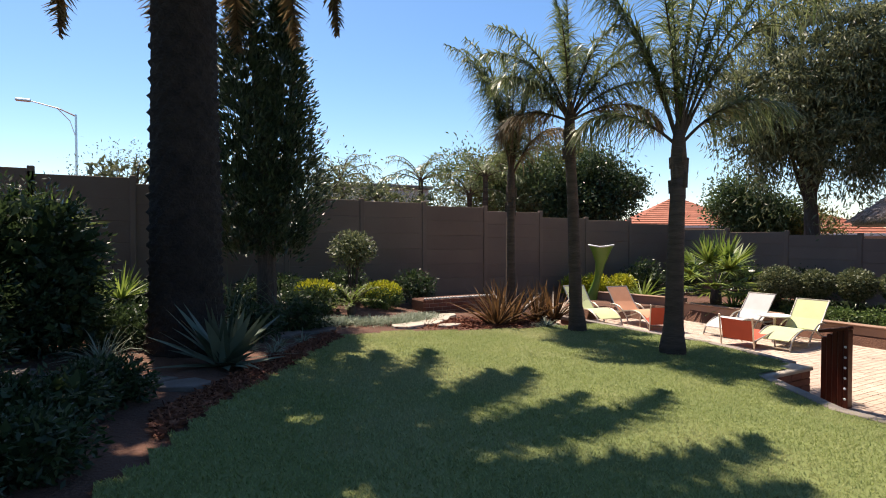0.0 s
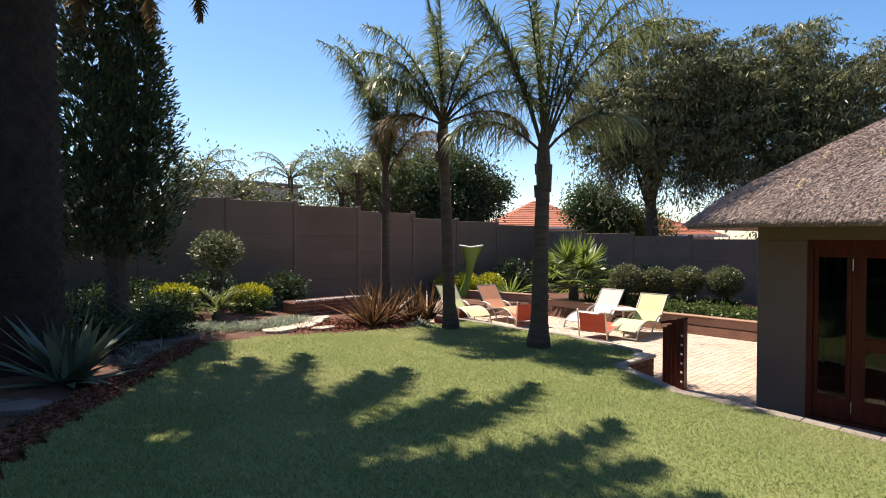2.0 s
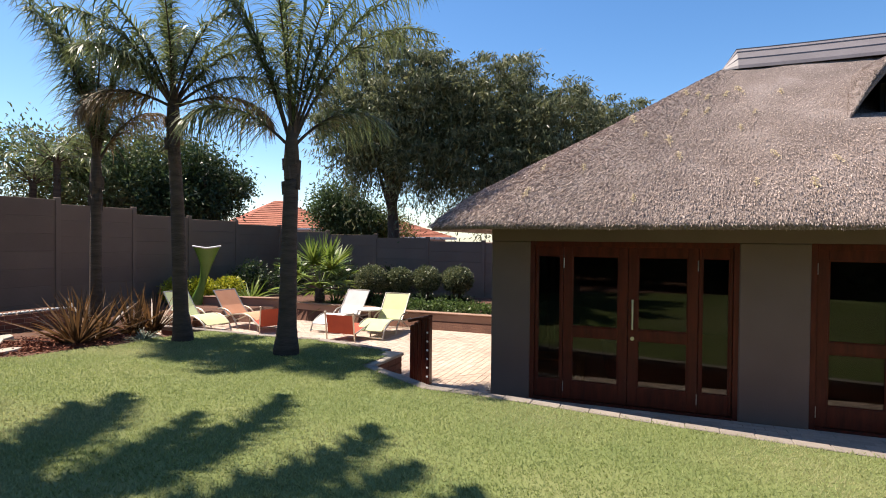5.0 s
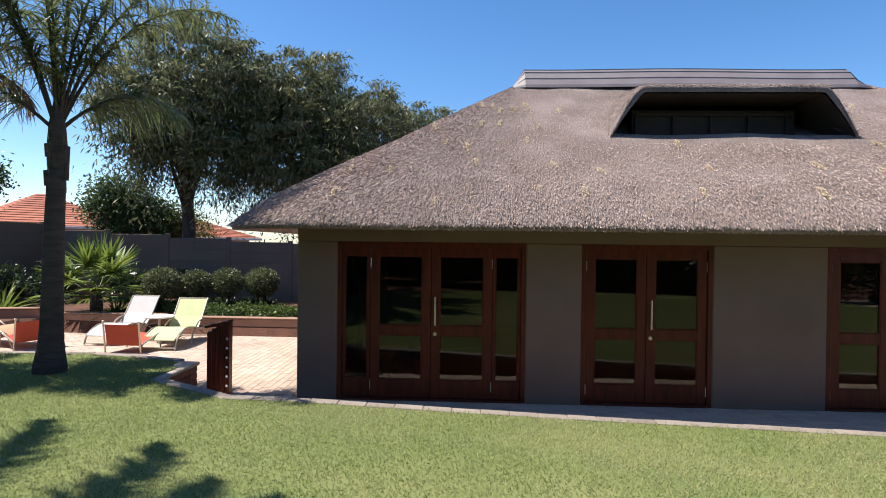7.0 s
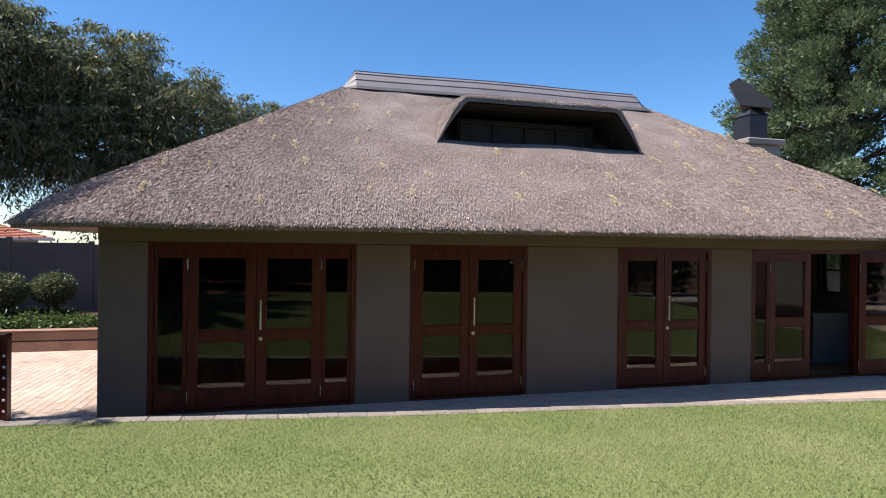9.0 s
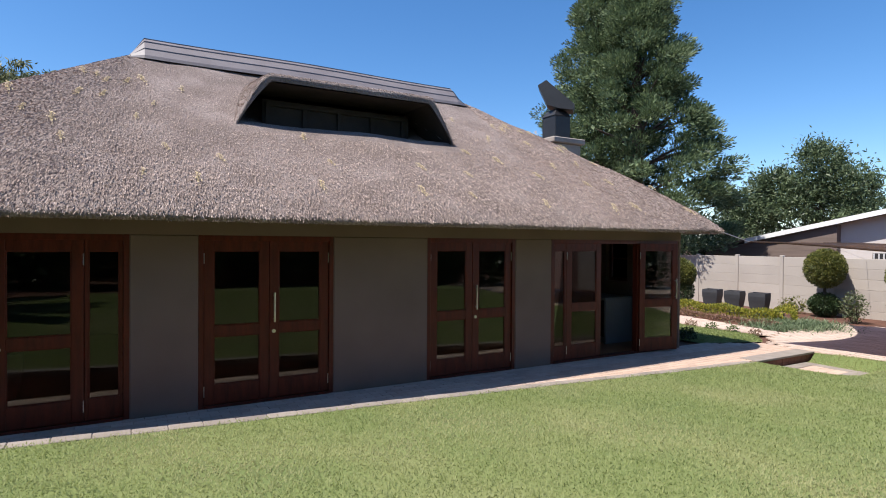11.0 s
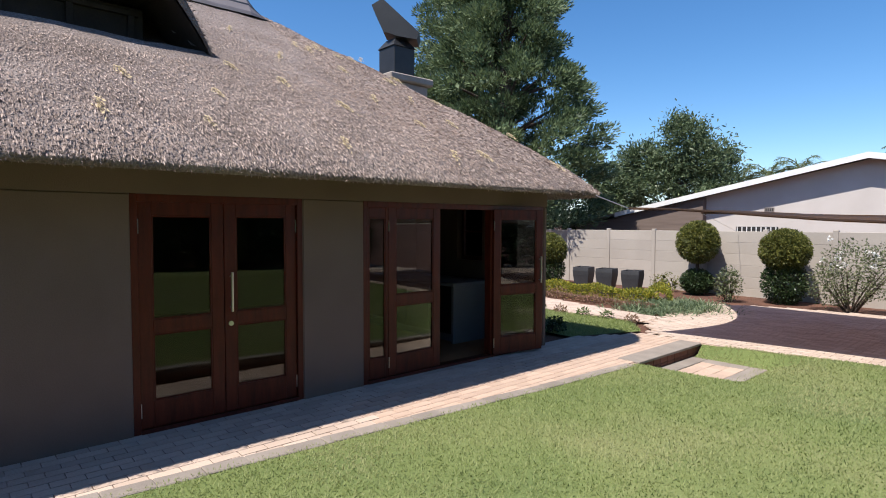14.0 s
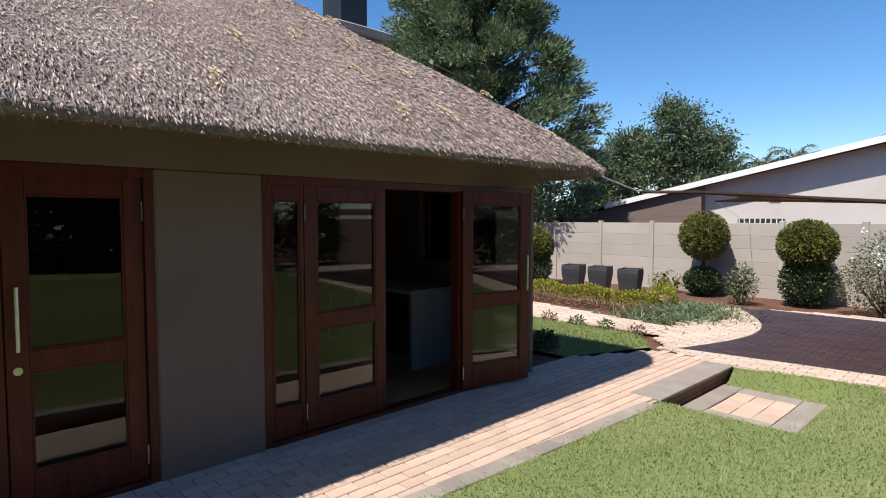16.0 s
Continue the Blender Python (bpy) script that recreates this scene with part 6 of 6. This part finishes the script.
structure("lawn_south", Mesh().add([(x, y, -0.008) for x, y in LAWN2], [tuple(range(5))]), TURF, "small green lawn south of the pavilion", "lawn")

# ---- inside the pavilion ----
COUNTER = material("pale_grey_counter", [(0.22, 0.22, 0.225), (0.28, 0.28, 0.285)], 2, 0.5, 0.1)
CAB = material("black_cabinet", [(0.012, 0.012, 0.013), (0.02, 0.02, 0.021)], 2, 0.4, 0.05)
cn = thing("bar_counter", "grey bar counter with dark cabinet doors", "counter", pose(9.0, -9.28, 0))
part("end_panel", Mesh().box(-0.32, -0.26, -0.55, 0.25, 0, 0.9, 0.006), COUNTER, cn)
part("worktop", Mesh().box(-0.34, 2.6, -0.6, 0.28, 0.9, 0.95, 0.008), COUNTER, cn)
part("plinth", Mesh().box(-0.255, 2.5, -0.5, 0.15, 0, 0.12), COUNTER, cn)
for k in range(3):
    dr = part("cabinet_door", Mesh().box(-0.25 + k * 0.6, 0.34 + k * 0.6, 0.17, 0.2, 0.13, 0.88, 0.005), CAB, cn)
    part("handle", Mesh().tube([(0.28 + k * 0.6, 0.22, 0.5), (0.28 + k * 0.6, 0.22, 0.75)], 0.008, 6), STEEL, dr)
tub = thing("floor_pot", "grey drum-shaped pot with a bare stem indoors", "plant pot", pose(9.4, 1.0, 0.0))
part("pot", Mesh().lathe([(0.001, 0.45), (0.2, 0.45), (0.27, 0.75), (0.29, 1.05), (0.26, 1.06), (0.24, 0.95)], (0, 0, -0.45), 20), POT, tub)
part("stem", Mesh().tube([(0, 0, 0.4), (0.03, 0, 1.2), (0.0, 0.02, 1.9)], [0.02, 0.015, 0.01], 6), BARK, tub)
nd = tagged(part("door_5", Mesh().box(8.25, 8.33, YN - 0.15, YN - 0.08, 0, DOOR_TOP, 0.004).box(11.12, 11.2, YN - 0.15, YN - 0.08, 0, DOOR_TOP, 0.004).box(8.33, 11.12, YN - 0.15, YN - 0.08, DOOR_TOP - 0.08, DOOR_TOP - 0.001, 0.004), TIMBER), "red-brown timber glazed doors facing the patio", "door", kind="structure")
for k in range(3):
    add_leaf(nd, pose(8.335 + k * 0.93, YN - 0.115, 0.02), 0.925, "leaf")
win = Mesh().box(8.85, 8.92, YS + 0.08, YS + 0.14, 1.25, 2.18, 0.004).box(9.38, 9.45, YS + 0.08, YS + 0.14, 1.25, 2.18, 0.004)
for z0, z1 in ((1.25, 1.32), (1.72, 1.75), (2.11, 2.18)):
    win.box(8.92, 9.38, YS + 0.08, YS + 0.14, z0, z1, 0.004)
wsn = tagged(part("window_1", win, TIMBER), "small timber window in the end wall", "window", kind="structure")
for z0, z1 in ((1.32, 1.72), (1.75, 2.11)):
    part("pane", Mesh().box(8.92, 9.38, YS + 0.107, YS + 0.113, z0, z1), GLASS, wsn).visible_shadow = False

WARM_WOOD = material("orange_oiled_wood", [(0.42, 0.17, 0.05), (0.55, 0.25, 0.08)], 4, 0.5, 0.2, stretch=(1, 6, 6))
bn = thing("slatted_bench", "orange oiled wooden bench inside the end doors", "bench", pose(8.6, 1.98, 0, 0, 0, 90))
for k in range(5):
    part("slat", Mesh().box(-0.55, 0.55, -0.26 + k * 0.105, -0.165 + k * 0.105, 0.40, 0.435, 0.006), WARM_WOOD, bn)
for x in (-0.48, 0.48):
    for y in (-0.22, 0.22):
        part("leg", Mesh().box(x - 0.03, x + 0.03, y - 0.03, y + 0.03, 0.0, 0.40, 0.005), WARM_WOOD, bn)
part("lower_shelf", Mesh().box(-0.45, 0.45, -0.2, 0.2, 0.14, 0.165, 0.005), WARM_WOOD, bn)
for x, y in ((-6.0, -9.5), (-6.0, -5.5), (-5.4, -1.8), (-4.6, 1.9), (-4.7, 5.0)):
    tree("tall dark garden tree by the western wall", "tree", (x, y, hill(x, y) - 0.05), 4.0, 0.16, [((x, y, 5.4), (1.5, 2.1, 1.9)), ((x + 0.2, y - 1.2, 3.0), (1.3, 1.7, 1.9)), ((x, y + 1.3, 3.2), (1.3, 1.7, 2.0))], LEAF_MID, 110, 60, 0.34, 0.22, 0.12)

for y, x in ((-10.6, -5.0), (-7.6, -5.2), (-4.6, -4.8), (-1.6, -4.2), (1.4, -3.6), (4.2, -3.4)):
    bush("broad dark green shrub along the western bed", "shrub", (x, y, hill(x, y) - 0.05), [((0, 0, 0.9), (1.1, 1.7, 1.1)), ((-0.6, 0.4, 1.7), (0.9, 1.2, 0.9))], LEAF_DARK, 2600, 0.13, 0.07, group="dark shrubs of the western bed")
for y in (-13.6, -16.2):
    bush("tall dark hedge shrub closing the drive", "shrub", (-7.6, y, -0.05), [((0, 0, 1.1), (1.0, 1.5, 1.3)), ((0, 0, 2.2), (0.8, 1.2, 1.0))], LEAF_DARK, 2200, 0.14, 0.08, group="dark hedge at the drive")

# ---- thatch reeds ----
def reeds(n, vmin, vmax, seed):
    g = np.random.default_rng(seed)
    front = [i for i, p in enumerate(outline) if p[0] < EX0 + 1.8 or p[1] > EYN - 0.3 and p[0] < 11 or p[1] < EYS + 0.3 and p[0] < 11]
    P, D, C = [], [], []
    for _ in range(n):
        px, py = outline[front[int(g.integers(len(front)))]]
        px, py = px + g.uniform(-.05, .05), py + g.uniform(-.05, .05)
        v = vmin + (vmax - vmin) * (1 - (1 - g.random()) ** 0.45)
        a = roof_point(px, py, v)
        b = roof_point(px, py, max(0, v - 0.03))
        if 8.7 < a.x < 10.7 and -6.1 < a.y < -1.2 and a.z < outer_brow(a.y) + 0.13 * (a.x - 8.9) + 0.05:
            continue
        P.append(a), D.append((b - a).normalized())
    for _ in range(n // 16):
        x, y = 8.9 + 1.3 * g.random(), g.uniform(-5.75, -1.55)
        P.append(Vector((x, y, max(outer_brow(y), eyebrow_top(y)) + 0.13 * (x - 8.9)))), D.append(Vector((-1, 0.5 * (1 if y > -2.4 else -1 if y < -4.9 else 0), -0.3)))
    P, D = np.array(P), np.array(D)
    k = len(P)
    D = D + g.normal(size=(k, 3)) * np.array([0.07, 0.12, 0.07]) + np.array([0, 0, 0.08])
    V, F = leaf_quads(P + np.array([0, 0, 0.002]), D, 0.050 * g.uniform(0.5, 1.3, k), 0.0092 * g.uniform(0.6, 1.4, k))
    return V, F


part("reeds", reeds(215000, 0.0, 0.98, 3), STRAW, pavilion, "loose weathered reed ends")["kind"] = "stuff"
g = np.random.default_rng(11)
P = np.array([(px + g.uniform(0.0, 0.10), py + g.uniform(-.06, .06), 2.28 + g.uniform(0.0, 0.10)) for px, py in outline[:220] for _ in range(60)])
part("eave_fringe", leaf_quads(P, np.array([-0.55, 0, -0.75]) + g.normal(size=P.shape) * 0.22, 0.032 * g.uniform(0.5, 1.3, len(P)), 0.008), STRAW, pavilion, "trimmed reed ends along the eave")["kind"] = "stuff"
# paler tufts of patched straw
tuft = leaf_quads(g.normal(size=(70, 1)) * np.array([[0.06, 0.0, 0.04]]) + g.normal(size=(70, 3)) * np.array([0.02, 0.018, 0.006]), np.array([-0.8, 0, -0.5]) + g.normal(size=(70, 3)) * 0.25, 0.07, 0.011)
tuft_mesh = build("straw_patch", tuft, STRAW_NEW)
for i in range(95):
    if i % 5 in (1, 3) and i < 76:
        continue
    u = i % 19
    v = 0.10 + 0.15 * (i // 19) + g.uniform(-.03, .03)
    py = 2.4 - u * 0.72 + 0.36 * ((i // 19) % 2) + g.uniform(-.12, .12)
    a = roof_point(EX0, py, v)
    if 8.7 < a.x < 10.9 and -5.8 < a.y < -1.5:
        continue
    ob = new("straw_patch", tuft_mesh)
    ob.parent = pavilion
    ob.matrix_basis = pose(a.x, a.y, a.z + 0.032, 0, 0, g.uniform(-25, 25)) @ Matrix.Scale(g.uniform(0.55, 0.9), 4)

# ---- grass ----
n = 950000
g = np.random.default_rng(21)
XY = np.stack([g.uniform(-2.5, 9.1, n), g.uniform(-12.3, 8.9, n)], 1)
ci, cj = np.floor(XY[:, 0] / S).astype(int), np.floor(XY[:, 1] / S).astype(int)
mask, height = np.zeros((120, 180), bool), np.zeros((121, 181))
for a in range(-20, 64):
    for b in range(-85, 62):
        mask[a + 30, b + 100] = all((a + p, b + q) in index for p, q in ((0, 0), (1, 0), (0, 1), (1, 1)))
        height[a + 30, b + 100] = lm.v[index[(a, b)]][2] if (a, b) in index else 0.0
keep = mask[ci + 30, cj + 100]
XY, ci, cj = XY[keep], ci[keep] + 30, cj[keep] + 100
fx, fy = XY[:, 0] / S - (ci - 30), XY[:, 1] / S - (cj - 100)
hz = height[ci, cj] * (1 - fx) * (1 - fy) + height[ci + 1, cj] * fx * (1 - fy) + height[ci, cj + 1] * (1 - fx) * fy + height[ci + 1, cj + 1] * fx * fy
P = np.concatenate([XY, hz[:, None] - 0.004], 1)
k = len(P)
a = g.uniform(0, 2 * np.pi, k)
D = unit(np.stack([np.cos(a), np.sin(a), g.uniform(0.4, 1.8, k)], 1))
W = np.stack([-np.sin(a), np.cos(a), g.normal(size=k) * 0.25], 1) * (0.0055 * g.uniform(0.7, 1.4, k))[:, None]
L = (0.034 * g.uniform(0.5, 1.3, k))[:, None]
V = np.stack([P + W, P + D * L, P - W], 1).reshape(-1, 3)
F = np.arange(k * 3).reshape(-1, 3)
tagged(part("grass", (V, F), GRASS), "short mown lawn grass with drier yellow spots", "grass", kind="stuff")
XY = np.stack([g.uniform(7.3, 14, 26000), g.uniform(-13, -10.9, 26000)], 1)
XY = np.array([p for p in XY if inside(LAWN2, p[0], p[1])])
P = np.concatenate([XY, np.full((len(XY), 1), -0.008)], 1)
D = np.concatenate([g.normal(size=(len(P), 2)) * 0.75, np.ones((len(P), 1))], 1)
tagged(part("grass_south", leaf_quads(P, D, 0.05 * g.uniform(0.5, 1.3, len(P)), 0.011), GRASS), "short grass south of the pavilion", "grass", kind="stuff")

# ---- kerb blocks and pavers ----
BL, BW = 0.225, 0.112
brick_mesh = build("paver", Mesh().box(-BL / 2 + .004, BL / 2 - .004, -BW / 2 + .004, BW / 2 - .004, -0.03, 0.0, 0.005), PAVER)
stuff = Mesh()
count = 0


def lay(poly, x0, x1, y0, y1, along_y, z, near=None):
    global count
    du, dv = (BW, BL) if along_y else (BL, BW)
    i = 0
    x = x0
    while x < x1:
        y = y0 + ((i % 2) * 0.5 * BL if along_y else 0)
        k = 0
        while y < y1:
            xx = x + (0 if along_y else (k % 2) * 0.5 * BL)
            if inside(poly, xx, y) and not (poly is FRONT_PATH and xx < KERB_X + 0.20):
                dz = z + 0.003 * noise.noise((xx * 3.1, y * 2.7, 0.5))
                if near and near(xx, y) and count < 300:
                    count += 1
                    ob = new("paver", brick_mesh)
                    ob.parent = pavement
                    ob.matrix_basis = pose(xx, y, dz, 0, 0, 90 if along_y else 0)
                else:
                    hx, hy = du / 2 - .004, dv / 2 - .004
                    b0 = len(stuff.v)
                    stuff.v.extend([(xx - hx, y - hy, dz - .02), (xx + hx, y - hy, dz - .02), (xx + hx, y + hy, dz - .02), (xx - hx, y + hy, dz - .02), (xx - hx, y - hy, dz), (xx + hx, y - hy, dz), (xx + hx, y + hy, dz), (xx - hx, y + hy, dz)])
                    stuff.f.extend([(b0 + 4, b0 + 5, b0 + 6, b0 + 7), (b0, b0 + 1, b0 + 5, b0 + 4), (b0 + 1, b0 + 2, b0 + 6, b0 + 5), (b0 + 2, b0 + 3, b0 + 7, b0 + 6), (b0 + 3, b0, b0 + 4, b0 + 7)])
                    stuff.m.extend([0] * 5)
            y += dv
            k += 1
        x += du
        i += 1


lay(FRONT_PATH, 6.3, 7.8, -12.2, 2.95, True, 0.004, lambda x, y: -12 < y < -6.2 and x < 7.25)
lay(DRIVE, -6.0, 8.3, -17.6, -12.0, False, 0.004)
lay(SIDE_PATH, 7.7, 13.5, -15.0, -12.9, False, 0.004)
lay(PATIO, 6.2, 12.7, 2.65, 11.6, False, 0.0)

part("far_pavers", stuff, PAVER_JOINED, pavement)["kind"] = "stuff"
